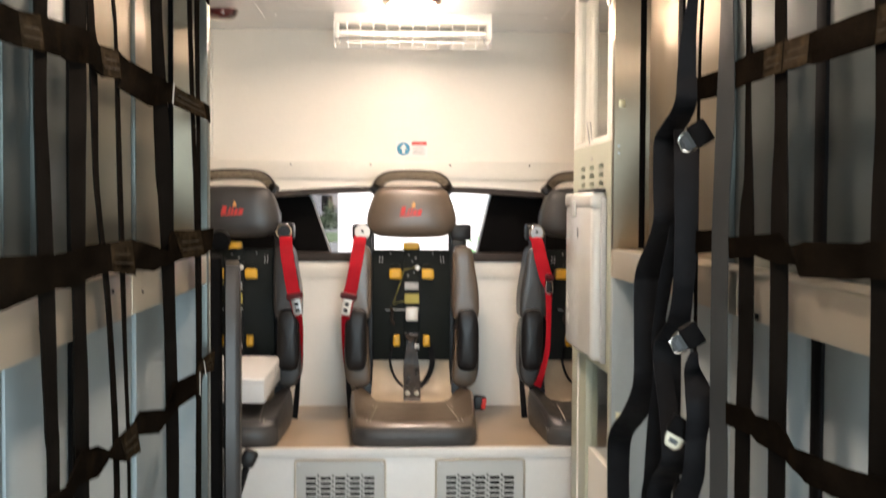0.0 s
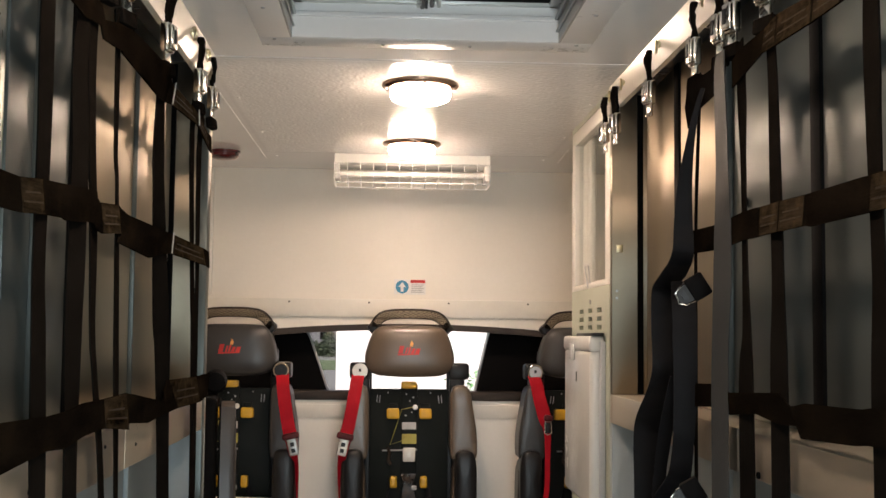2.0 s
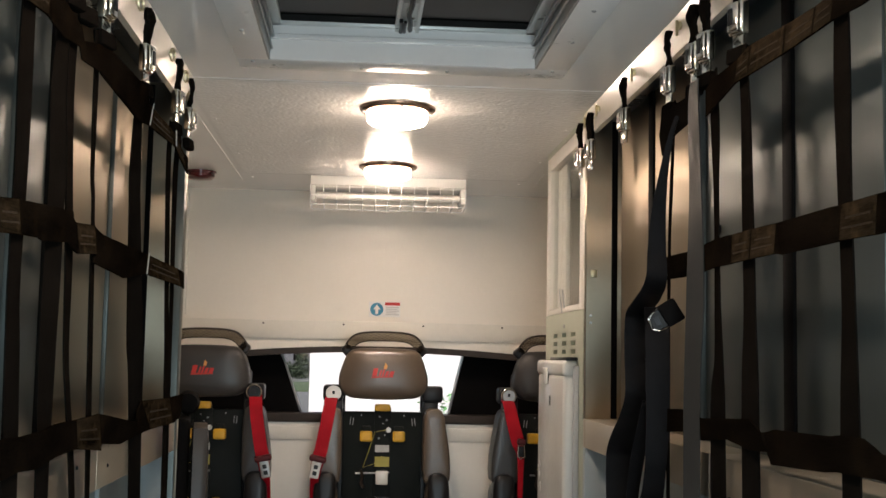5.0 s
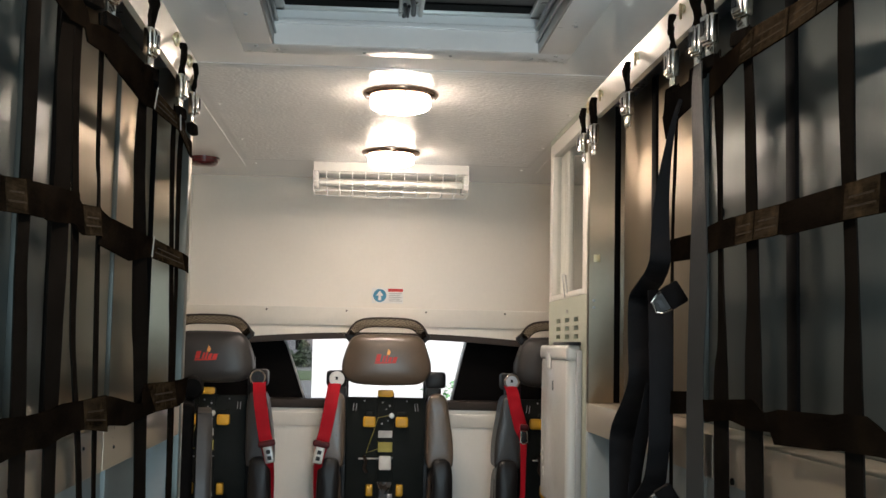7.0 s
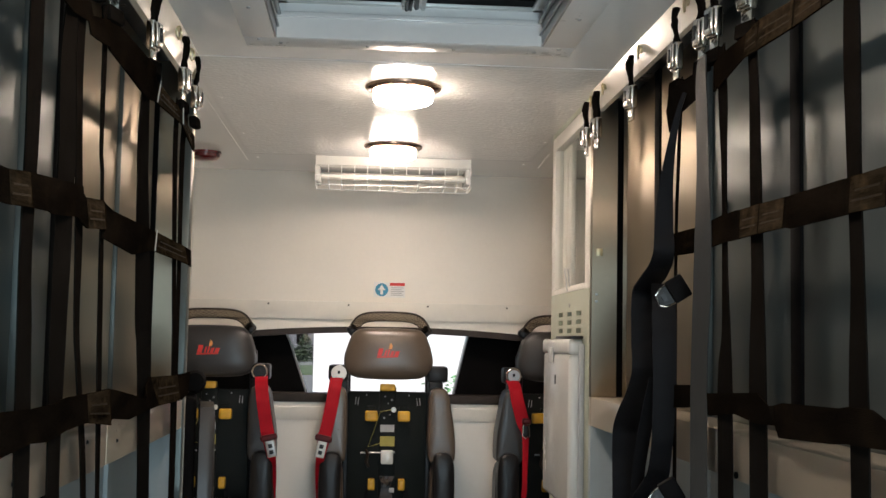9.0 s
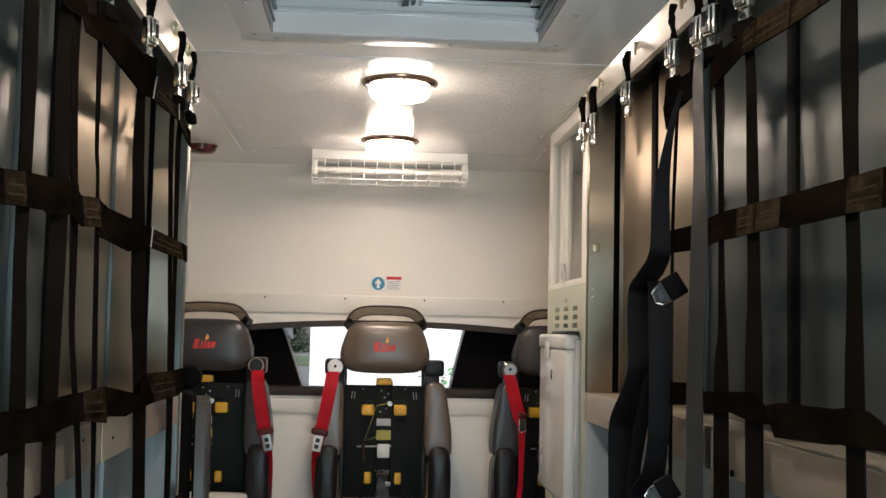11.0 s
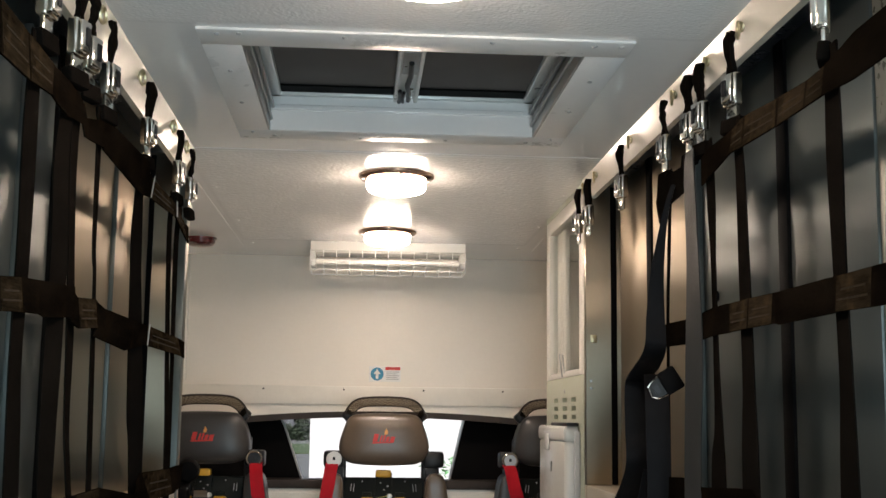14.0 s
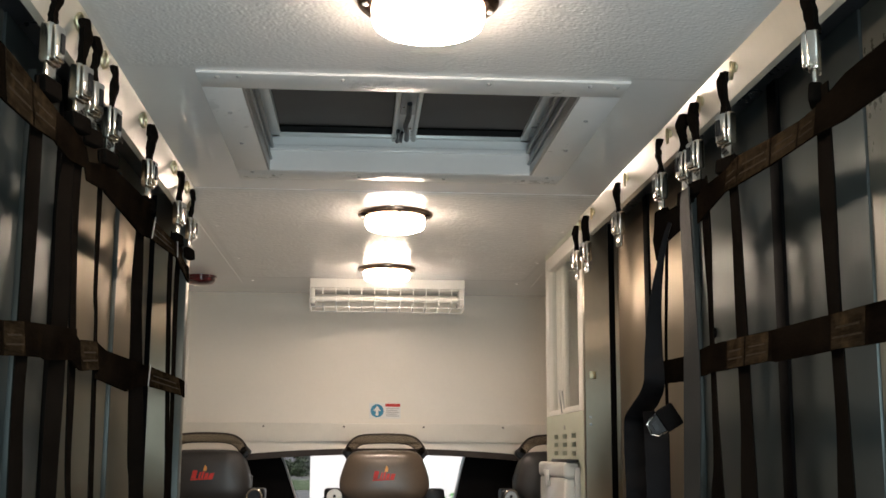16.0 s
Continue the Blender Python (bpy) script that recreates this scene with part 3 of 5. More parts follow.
def locker(side):
    s = 1 if side == "east" else -1
    front, back, end = (0.62, 0.72, 3.43) if s > 0 else (-0.47, -0.57, 3.16)
    outer = EAST if s > 0 else WEST
    lk = thing("equipment_locker", ((front + outer) / 2, 1.2, 0), "tall brushed aluminium locker wall with recessed panels and a shelf rail", "locker", "lockers along the aisle")
    lo = REAR

    def b(x0, x1, *r, bevel=0.0):
        return box(min(x0, x1), max(x0, x1), *r, bevel)

    part("carcass", b(back + s * 0.014, outer, lo, end, 0, ZC), PANEL_DIM, lk)
    trims = (2.11, 3.07) if s > 0 else (2.217,)
    edge = 1.745 if s > 0 else 1.865
    cuts = [edge, *trims, end]
    hw = 0.025 if s > 0 else 0.015
    # panels below the shelf rail are paler and bluer than those above
    for z0, z1 in ((1.262, ZC), (0.06, 1.182)):
        for i, (a, c) in enumerate(zip(cuts, cuts[1:])):
            splits = [a + (hw if i else 0.0), c - (hw if c < end else 0.003)]
            if s > 0 and i == 1:
                splits.insert(1, 2.62)
            for y0, y1 in zip(splits, splits[1:]):
                # one steel in two tones: far panels lamp-bright, near ones dimmed
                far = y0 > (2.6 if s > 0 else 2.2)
                mat = PALE_BLUE if z0 < 1 else ALU if far else PANEL_DIM
                part("panel", b(back, back + s * 0.012, y0, y1, z0, min(z1, ZC - 0.015), bevel=0.0015), mat, lk, "pale blue-grey panel" if z0 < 1 else "brushed steel panel" if far else "satin steel panel in a dimmer tone")
        for t in trims:
            part("black_seal", b(back - s * 0.006, back + s * 0.012, t - hw + 0.001, t + hw - 0.001, z0 + 0.002, z1 - 0.002, bevel=0.003), RUBBER, lk, "black rubber seal strip")
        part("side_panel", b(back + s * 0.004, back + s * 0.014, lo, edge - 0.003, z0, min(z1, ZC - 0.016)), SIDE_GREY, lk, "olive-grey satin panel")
    part("end_panel", b(front, back + s * 0.3, end, end + 0.03, 1.262, ZC, bevel=0.002), SATIN, lk)
    sx = (0.692, 0.709) if s > 0 else (-0.571, -0.557)
    part("black_seal", b(*sx, end - 0.005, end + 0.001, 1.264, ZC - 0.02, bevel=0.002), RUBBER, lk, "black rubber seal strip")
    part("end_panel", b(front, back + s * 0.3, end, end + 0.03, 1.182, 1.2615, bevel=0.002), ALU_BRIGHT, lk)
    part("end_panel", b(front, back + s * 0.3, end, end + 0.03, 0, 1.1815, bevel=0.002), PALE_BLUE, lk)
    rail = part("shelf_rail", b(front, back, lo, 2.255, 1.182, 1.262, bevel=0.003), ALU_BRIGHT, lk, "pale aluminium shelf rail")
    part("shelf_rail", b(front, back, 2.258, end, 1.182, 1.262, bevel=0.003), ALU_BRIGHT, lk, "pale aluminium shelf rail")
    face = ("-" if s > 0 else "+") + "x"
    for y in (0.9, 1.3, 1.69, 2.1, 2.34, 2.62, 2.95)[:7 if s < 0 else 2]:
        part("rivet", rivet(front, y, 1.226 + 0.012 * math.sin(y * 7), face, 0.0036), STEEL, rail if y < 2.2 else lk)
    hz = 2.077 if s > 0 else 2.067
    head = part("header", plate([(front - s * 0.010, ZC - 0.0005), (front + s * 0.016, hz), (front + s * 0.030, hz), (front + s * 0.030, ZC - 0.0005)], "y", lo, end), HEADER, lk, "cream glossy header rail sloping inwards")
    # metal underside of the recess; its near-black tone carries the shade there
    part("soffit", b(front + s * 0.031, back + s * 0.012, lo, end, ZC - 0.014, ZC - 0.002), SOFFIT_SHADE, lk, "metal underside darkened for recess shade")
    part("sill", b(front + s * 0.02, back + s * 0.012, lo, end, 0, 0.06), ALU, lk)
    if s < 0:
        part("upright", box(-0.57, -0.560, 2.716, 2.726, 1.262, 2.066, 0.002), PANEL_DIM, lk)
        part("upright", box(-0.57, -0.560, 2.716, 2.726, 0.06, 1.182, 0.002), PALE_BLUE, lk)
        part("front_post", box(-0.492, -0.468, 3.128, 3.16, 0, 2.066, 0.003), PANEL_DIM, lk)
        part("side_lip", box(-0.57, -0.556, 1.99, 2.03, 1.262, 2.066, 0.002), PANEL_DIM, lk)
    else:
        part("side_lip", box(0.706, 0.72, 2.605, 2.635, 1.262, 2.076, 0.002), PANEL_DIM, lk)
        part("grommet", lathe([(0.011, -0.004), (0.011, 0.001), (0.004, 0.001)], (0.717, 2.505, 1.70), "x", 14), RUBBER, lk)
        part("grommet", lathe([(0.006, -0.003), (0.006, 0.001), (0.003, 0.001)], (0.618, 2.13, 1.192), "x", 14), RUBBER, lk)
        part("latch_plate", box(0.632, 0.650, end - 0.006, end, 1.66, 1.682, 0.002), BRASS, lk)
        for z in (1.532, 1.552):
            part("rivet", rivet(0.634, end, z, "-y", 0.004), GREY_PRINT, lk)
        part("latch_plate", box(0.632, 0.662, end - 0.006, end, 0.775, 0.80, 0.002), BRASS, lk)
    ys = (1.28, 1.62, 2.015, 2.215, 2.27, 2.445, 2.845, 3.26, 3.425) if s > 0 else (1.3, 1.69, 1.875, 1.925, 2.05, 2.42, 2.82, 3.03)
    for y in ys:
        cx = front - s * 0.009
        eye = part("eye_bolt", round_bar([(cx + 0.009 * math.cos(k * 0.5236) * 0.3, y + 0.012 * math.cos(k * 0.5236), 2.104 + 0.014 * math.sin(k * 0.5236)) for k in range(12)], 0.0032, None, 6, True), BRASS, head, "zinc-plated eye bolt")
        lathe_bm = lathe([(0.011, 0.0), (0.011, -s * 0.004), (0.005, -s * 0.005), (0.005, -s * 0.009)], (front, y, 2.112), "x", 12)
        part("eye_base", lathe_bm, BRASS, head)
    return lk


locker("west")
locker("east")

# ---- cargo nets ----


def buckle(net, s, front, y, turn, strap=True, seed=0):
    """A lift-lever buckle that hangs from its eye bolt."""
    x = front - s * 0.018
    part("hanging_loop", ribbon([(x, y, 2.104, -20 * s, 0.018), (x - s * 0.004, y + 0.002, 2.080, -10 * s, 0.030), (x - s * 0.001, y, 2.050, 2 * s, 0.028), (x, y, 2.024, -4 * s, 0.034)], thick=0.008, steps=5, seed=seed, wobble=8), WEB, net)
    tm = about((x, y, 2.0), 0, 0, turn)
    body = box(x - 0.009, x + 0.009, y - 0.019, y + 0.019, 1.972, 2.030, 0.005, 3, turn=tm)
    bk = part("buckle", body, CHROME, net, "chrome lift-lever buckle")
    part("lever", box(x - s * 0.011 - 0.005, x - s * 0.011 + 0.005, y - 0.016, y + 0.012, 1.976, 2.026, 0.0035, 3, turn=tm), CHROME, bk)
    part("lever_slot", box(x - s * 0.0165 - 0.001, x - s * 0.0165 + 0.001, y - 0.004, y + 0.008, 1.988, 2.016, 0.0008, 1, turn=tm), PLASTIC, bk)
    part("tongue", box(x - 0.003, x + 0.003, y - 0.014, y + 0.014, 1.944, 1.976, 0.002, 2, turn=tm), CHROME, bk)
    if strap:
        part("webbing_end", box(x - 0.009, x + 0.009, y - 0.026, y + 0.026, 1.925, 1.952, 0.004, 2, turn=tm @ about((x, y, 1.94), 0, 6 * s, 0)), WEB, bk)


def band(rows, x, s, bm=None, push=0.0, low=0.0, high=1.0):
    """A flat strap along a side wall through rows of (y, z, lean, height, tilt in mm); a tilt above nought faces up. low and high cut a strip out of its height."""
    bm = bm or bmesh.new()
    rings = []
    for i, (p, q) in enumerate(zip(rows, rows[1:])):
        steps = 5
        for k in range(steps + (i == len(rows) - 2)):
            y, z, lean, h, tilt = [u + (v - u) * k / steps for u, v in zip(p, q)]
            out = x - s * (0.004 + abs(tilt) / 6000 + push)
            ring = []
            for f, d in ((low, 0), ((low + high) / 2, 0), (high, 0), (high, 1), ((low + high) / 2, 1), (low, 1)):
                ring.append(bm.verts.new((out + s * (tilt / 3000 * (f - 0.5) + 0.003 * d), y + lean * (f - 0.5), z + h * (f - 0.5))))
            rings.append(ring)
    for a, b in zip(rings, rings[1:]):
        for k in range(6):
            bm.faces.new((a[k], a[(k + 1) % 6], b[(k + 1) % 6], b[k]))
    bm.faces.new(rings[0])
    bm.faces.new(rings[-1])
    return bm


WEST_FLATS = (
    [(1.1, 1.90, 0, 0.06, 4), (1.476, 1.892, -0.015, 0.066, 8), (1.597, 1.892, -0.014, 0.06, 8), (1.718, 1.896, 0.005, 0.046, 6), (1.807, 1.893, -0.012, 0.048, -10), (1.902, 1.896, -0.004, 0.03, -4), (1.919, 1.879, -0.007, 0.028, -8), (2.038, 1.897, -0.011, 0.043, 8), (2.080, 1.9, 0.056, 0.052, -16), (2.421, 1.901, 0.085, 0.074, -16), (2.472, 1.895, 0.032, 0.049, 14), (2.787, 1.905, -0.009, 0.034, 14), (2.974, 1.882, -0.011, 0.040, 10), (3.03, 1.882, 0, 0.04, 4)],
    [(1.1, 1.575, 0, 0.045, 4), (1.54, 1.583, -0.007, 0.042, 6), (1.633, 1.591, -0.008, 0.044, 8), (1.744, 1.598, 0.029, 0.048, -4), (1.760, 1.597, 0.027, 0.05, -14), (1.888, 1.606, 0.008, 0.047, -14), (1.934, 1.594, -0.009, 0.047, 10), (2.060, 1.604, -0.009, 0.046, 8), (2.078, 1.591, 0.041, 0.049, -18), (2.396, 1.588, 0.165, 0.06, -18), (2.500, 1.6, 0.017, 0.042, 12), (2.962, 1.602, -0.03, 0.040, 12), (3.04, 1.600, 0, 0.04, 4)],
    [(1.1, 1.285, 0, 0.055, 4), (1.479, 1.29, 0.002, 0.06, 4), (1.684, 1.292, -0.008, 0.045, -10), (1.782, 1.29, 0.014, 0.051, -10), (1.861, 1.297, -0.025, 0.049, -16), (1.99, 1.297, -0.008, 0.045, 6), (2.160, 1.29, -0.012, 0.062, 10), (2.182, 1.293, -0.01, 0.05, -18), (2.405, 1.273, 0.131, 0.032, -18), (2.575, 1.297, -0.092, 0.062, 12), (2.917, 1.292, -0.04, 0.06, 12), (3.08, 1.297, 0.042, 0.054, 4)],
    [(1.1, 1.0, 0, 0.04, 0), (1.554, 0.998, 0, 0.03, 0), (1.726, 0.983, 0.001, 0.036, -10), (1.798, 1.01, 0.001, 0.047, -14), (1.903, 0.997, -0.016, 0.05, -14), (1.983, 0.99, 0, 0.012, 0), (2.064, 0.981, -0.031, 0.046, 14), (2.186, 0.979, -0.017, 0.056, 14), (2.198, 1.0, -0.009, 0.044, -16), (2.402, 0.966, 0.04, 0.039, -16), (2.565, 0.989, -0.044, 0.058, -6), (2.827, 0.974, 0.001, 0.051, 6), (2.901, 1.0, -0.033, 0.038, 6), (3.103, 0.994, 0.029, 0.049, 6)],
)
EAST_FLATS = (
    [(1.1, 1.90, 0, 0.06, 2), (1.394, 1.902, -0.008, 0.06, 2), (1.506, 1.9, -0.008, 0.06, 4), (1.601, 1.895, -0.005, 0.040, 10), (1.663, 1.894, -0.005, 0.038, 12), (1.776, 1.898, -0.005, 0.042, 8), (1.935, 1.907, -0.006, 0.049, 8), (1.995, 1.904, -0.004, 0.040, 14), (2.127, 1.897, -0.006, 0.053, 2), (2.175, 1.89, 0, 0.05, 0)],
    [(1.1, 1.60, 0, 0.05, 4), (1.476, 1.605, -0.001, 0.049, 8), (1.587, 1.607, -0.001, 0.047, 8), (1.607, 1.607, -0.001, 0.047, -6), (1.803, 1.608, 0, 0.047, -12), (1.817, 1.61, -0.001, 0.046, 10), (1.93, 1.612, -0.001, 0.048, 10), (2.025, 1.613, 0, 0.048, 6), (2.037, 1.613, 0, 0.048, -12), (2.12, 1.614, 0.001, 0.048, -4), (2.267, 1.608, 0, 0.047, 2), (2.433, 1.612, 0.001, 0.046, 6), (2.47, 1.612, 0, 0.046, 4)],
    [(1.1, 1.30, 0, 0.04, 4), (1.482, 1.308, -0.001, 0.03, 6), (1.526, 1.315, -0.001, 0.047, -8), (1.6, 1.314, -0.018, 0.048, -14), (1.639, 1.31, -0.019, 0.048, 2), (1.839, 1.304, -0.012, 0.052, 4), (1.859, 1.31, 0.014, 0.030, 14), (1.871, 1.309, 0.02, 0.028, -16), (1.938, 1.316, -0.014, 0.049, -16), (2.064, 1.317, 0.015, 0.034, -14), (2.2, 1.308, 0.001, 0.039, -8), (2.279, 1.319, 0.001, 0.041, 0), (2.428, 1.312, 0.001, 0.045, 0), (2.5, 1.312, 0, 0.045, 0)],
    [(1.1, 1.05, 0, 0.04, 0), (1.546, 1.027, 0.001, 0.042, 0), (1.685, 1.01, -0.037, 0.047, 6), (1.801, 1.003, -0.02, 0.046, -8), (1.865, 1.006, 0.001, 0.028, 12), (1.923, 1.022, 0.002, 0.052, -12), (2.038, 1.016, 0.011, 0.044, -12), (2.071, 1.021, 0.017, 0.042, 4), (2.178, 1.014, 0.009, 0.041, -8), (2.22, 1.01, 0, 0.04, 0)],
)
# upright straps: top width, then (z, y, twist) from the buckle down
WEST_UPS = (
    (1.31, [(1.84, 1.31, 2), (1.4, 1.30, 2), (0.9, 1.31, 2)]),
    (1.665, [(1.82, 1.657, 5), (1.67, 1.660, 3), (1.51, 1.655, 1), (1.41, 1.665, 4), (1.25, 1.680, 6), (1.09, 1.696, 2), (1.02, 1.704, 1)]),
    (1.858, [(1.81, 1.822, 9), (1.69, 1.838, 12), (1.55, 1.836, 14), (1.41, 1.832, 12), (1.23, 1.839, 6), (1.06, 1.848, 9)]),
    (1.910, [(1.83, 1.890, -2), (1.70, 1.907, -4), (1.56, 1.930, -2), (1.43, 1.940, -6), (1.35, 1.966, -7), (1.20, 2.022, -5), (0.93, 2.070, -3)]),
    (2.055, [(1.72, 2.058, -8), (1.66, 2.075, -8), (1.40, 2.103, -4), (1.15, 2.133, -7), (0.91, 2.162, -8)]),
    (2.43, [(1.78, 2.415, 12), (1.70, 2.425, 13), (1.46, 2.482, 26), (1.39, 2.505, 23), (1.18, 2.542, 17), (0.87, 2.577, 18)]),
    (2.82, [(1.83, 2.798, 1), (1.53, 2.851, 0), (1.41, 2.881, 1), (1.07, 2.905, -1)]),
    (2.96, [(1.84, 2.90, 2), (1.5, 2.92, -1), (1.07, 2.94, -3)]),
)
EAST_UPS = (
    (1.27, [(1.84, 1.265, 0), (1.4, 1.26, 0), (0.9, 1.26, 0)]),
    (1.60, [(1.80, 1.598, 0), (1.65, 1.594, 4), (1.50, 1.586, 5), (1.36, 1.586, -3), (1.22, 1.582, -3)]),
    (2.0, [(1.84, 1.982, 3), (1.70, 1.975, -1), (1.52, 1.966, -2), (1.38, 1.966, -11), (1.17, 1.962, -12), (0.99, 1.962, -12)]),
    (2.16, [(1.84, 2.146, 1), (1.72, 2.140, 8), (1.53, 2.134, 7), (1.43, 2.128, 1), (1.35, 2.135, -10), (1.15, 2.131, -11), (0.96, 2.141, -11)]),
    (2.262, [(1.87, 2.263, 8), (1.74, 2.265, 9), (1.50, 2.270, 11), (1.43, 2.280, 11), (1.14, 2.301, 8), (0.92, 2.310, 9)]),
    (2.43, [(1.88, 2.425, 9), (1.77, 2.44, 9), (1.63, 2.455, 10), (1.30, 2.46, 10), (0.9, 2.46, 10)]),
)


def cargo_net(side):
    s = 1 if side == "east" else -1
    front = 0.62 if s > 0 else -0.47
    x = 0.594 if s > 0 else -0.452
    label = "dark nylon webbing cargo net with chrome buckles across a locker"
    net = thing("cargo_net", (x, 1.8, 0.3), label, "cargo net", "cargo nets along the aisle")
    hung = [(1.28, 20), (1.627, -25), (2.024, 18), (2.207, 12), (2.285, 8), (2.469, 5), (2.876, 15), (3.287, 10), (3.435, 5)] if s > 0 else \
           [(1.3, 10), (1.685, -12), (1.858, -18), (1.937, -20), (2.081, -15), (2.45, -12), (2.851, -8), (3.05, -6)]
    for i, (top, down) in enumerate(EAST_UPS if s > 0 else WEST_UPS):
        z1, y1, tw1 = down[-1]
        rows = [(x + s * 0.006, top, 1.945, down[0][2] * 0.3, 0.04)] + [(x + s * 0.005, y, z, tw, 0.05) for z, y, tw in down] + [(x + s * 0.008, y1 + 0.004, 0.6, tw1, 0.05), (x + s * 0.008, y1, 0.3, tw1, 0.05)]
        part("vertical_strap", ribbon(rows, steps=6, seed=30 + i, wobble=0.4), WEB, net, "black nylon vertical strap")
    for rows in EAST_FLATS if s > 0 else WEST_FLATS:
        strap = part("horizontal_strap", band(rows, x, s), WEB_BROWN, net, "brown-black horizontal strap")
        for p, q in zip(rows, rows[1:]):
            if p[4] < 6 or q[4] < 6 or q[0] - p[0] < 0.04:
                continue
            # a doubled piece with two rows of sewing where the strap lies flat, its paler brown painting lamp sheen
            cut = lambda f: tuple(a + (b - a) * f for a, b in zip(p, q))
            if len(rows) > 12 and s < 0 and p[0] > 2.4:
                ends = [(x - s * 0.012, r[0] + f * r[2] / 2, r[1] + f * r[3] / 2) for r in (p,) for f in (-1, 1)]
                # pale bar along the fold paints light caught on the selvage
                part("fold_highlight", round_bar(ends, 0.0013, None, 6), STITCH, strap, "pale strap edge painted as caught light")
            part("lit_overlap", band([cut(0.04), cut(0.5), cut(0.97)], x, s, None, 0.0006, 0.01, 0.99), WEB_LIT, strap, "doubled brown webbing with lamp sheen in its colour")
            for k in range(2):
                f = 0.3 + 0.27 * k
                part("sewn_seam", band([cut(0.10 + 0.07 * k), cut(0.5), cut(0.92 - 0.09 * k)], x, s, None, 0.0010, f, f + 0.055), THREAD, strap, "pale brown stitching")
    if s > 0:
        part("horizontal_strap", band([(2.225, 1.885, 0, 0.05, -4), (2.266, 1.901, 0.014, 0.047, -12), (2.36, 1.90, 0.016, 0.055, -14), (2.46, 1.895, 0.018, 0.057, -14), (2.49, 1.87, 0.03, 0.05, 4)], x, s), WEB, net, "black folded strap end")
        part("loose_tail", ribbon([(x - 0.012, 2.218, 1.94, -3, 0.040), (x - 0.014, 2.216, 1.89, -8, 0.044), (x - 0.014, 2.203, 1.73, -11, 0.046), (x - 0.014, 2.206, 1.54, -24, 0.046), (x - 0.014, 2.226, 1.35, -22, 0.046), (x - 0.012, 2.232, 1.04, -23, 0.046), (x - 0.01, 2.231, 0.89, -25, 0.046), (x - 0.01, 2.23, 0.5, -25, 0.046)], steps=7, seed=71, wobble=0.6), WEB_GREY, net, "pale grey loose webbing tail")
    for i, (y, turn) in enumerate(hung):
        buckle(net, s, front, y, turn, not (s > 0 and y > 2.6), seed=i)
    return net


cargo_net("west")
cargo_net("east")


# ---- glazed cabinet at the end of the east locker ----
def slotted(u_cuts, v_cuts, place, bm=None):
    """A sheet with rectangular slots: u_cuts and v_cuts are (low, high, [(slot low, slot high)]); place(u0, u1, v0, v1) adds a strip."""
    u0, u1, us = u_cuts
    v0, v1, vs = v_cuts
    last = v0
    for a, b in vs:
        place(u0, u1, last, a)
        left = u0
        for c, d in us:
            place(left, c, a, b)
            left = d
        place(left, u1, a, b)
        last = b
    place(u0, u1, last, v1)


CY0, CY1 = 3.462, 4.135
cab = thing("glazed_cabinet", (0.9, 3.8, 0), "pale green painted cabinet with glass door and glazed niche", "cabinet")
part("back", box(1.22, EAST, CY0, CY1, 0, ZC), INNER, cab)
part("side", box(0.66, EAST, CY1 - 0.02, CY1, 0, 1.56), INNER, cab)
part("side_rail", box(0.66, EAST, CY1 - 0.02, CY1, 2.08, 2.112), TRIM, cab)
far_pane = part("pane", box(0.66, EAST, CY1 - 0.012, CY1 - 0.008, 1.56, 2.08), GLASS, cab)
far_pane.visible_shadow = False
part("side", box(0.92, EAST, CY0, CY0 + 0.02, 0, ZC), INNER, cab)
part("top", box(0.62, EAST, CY0, CY1, 2.112, ZC), GREEN_PAINT, cab)
part("shelf", box(0.66, 1.22, CY0 + 0.02, CY1 - 0.02, 1.545, 1.56), INNER, cab)
door = part("door_frame", box(0.62, 0.65, CY0, CY0 + 0.075, 1.572, 2.112, 0.004), TRIM, cab, "cream door frame")
part("door_frame", box(0.62, 0.65, CY1 - 0.055, CY1, 1.572, 2.112, 0.004), TRIM, cab, "cream door frame")
part("door_frame", box(0.62, 0.65, CY0 + 0.075, CY1 - 0.055, 2.066, 2.112, 0.004), TRIM, cab, "cream door frame")
part("door_frame", box(0.62, 0.65, CY0 + 0.075, CY1 - 0.055, 1.572, 1.592, 0.004), TRIM, cab, "cream door frame")
for y0, y1 in ((CY1 - 0.225, CY1 - 0.150), (CY1 - 0.142, CY1 - 0.075)):
    part("inner_stile", box(0.644, 0.662, y0, y1, 1.594, 2.064, 0.006), TRIM, cab)
pane = part("pane", box(0.634, 0.638, CY0 + 0.075, CY1 - 0.055, 1.592, 2.066), GLASS, cab)
pane.visible_shadow = False
part("wire_hook", round_bar([(0.612, 3.74, 1.585), (0.606, 3.74, 1.64), (0.606, 3.80, 1.645), (0.612, 3.80, 1.60), (0.612, 3.78, 1.575)], 0.0022), GREY_PRINT, cab)
part("screw", rivet(0.62, 3.78, 1.53, "-x", 0.007), GREY_PRINT, cab)
inner = part("switch_box", box(0.70, 0.76, 3.56, 3.64, 1.86, 2.0, 0.008), PLASTIC_WHITE, cab, "white switch box behind the glass")
part("switch", box(0.69, 0.70, 3.58, 3.62, 1.90, 1.94, 0.003), GREY_PRINT, inner)
bm = bmesh.new()
slotted((CY0, CY1, [(3.59, 3.665), (3.745, 3.82), (3.905, 3.98)]), (0.90, 1.572, [(1.444, 1.458), (1.470, 1.484), (1.496, 1.510)]),
        lambda a, b, c, d: box(0.62, 0.634, a, b, c, d, bm=bm))
part("slotted_panel", bm, GREEN_PAINT, cab)
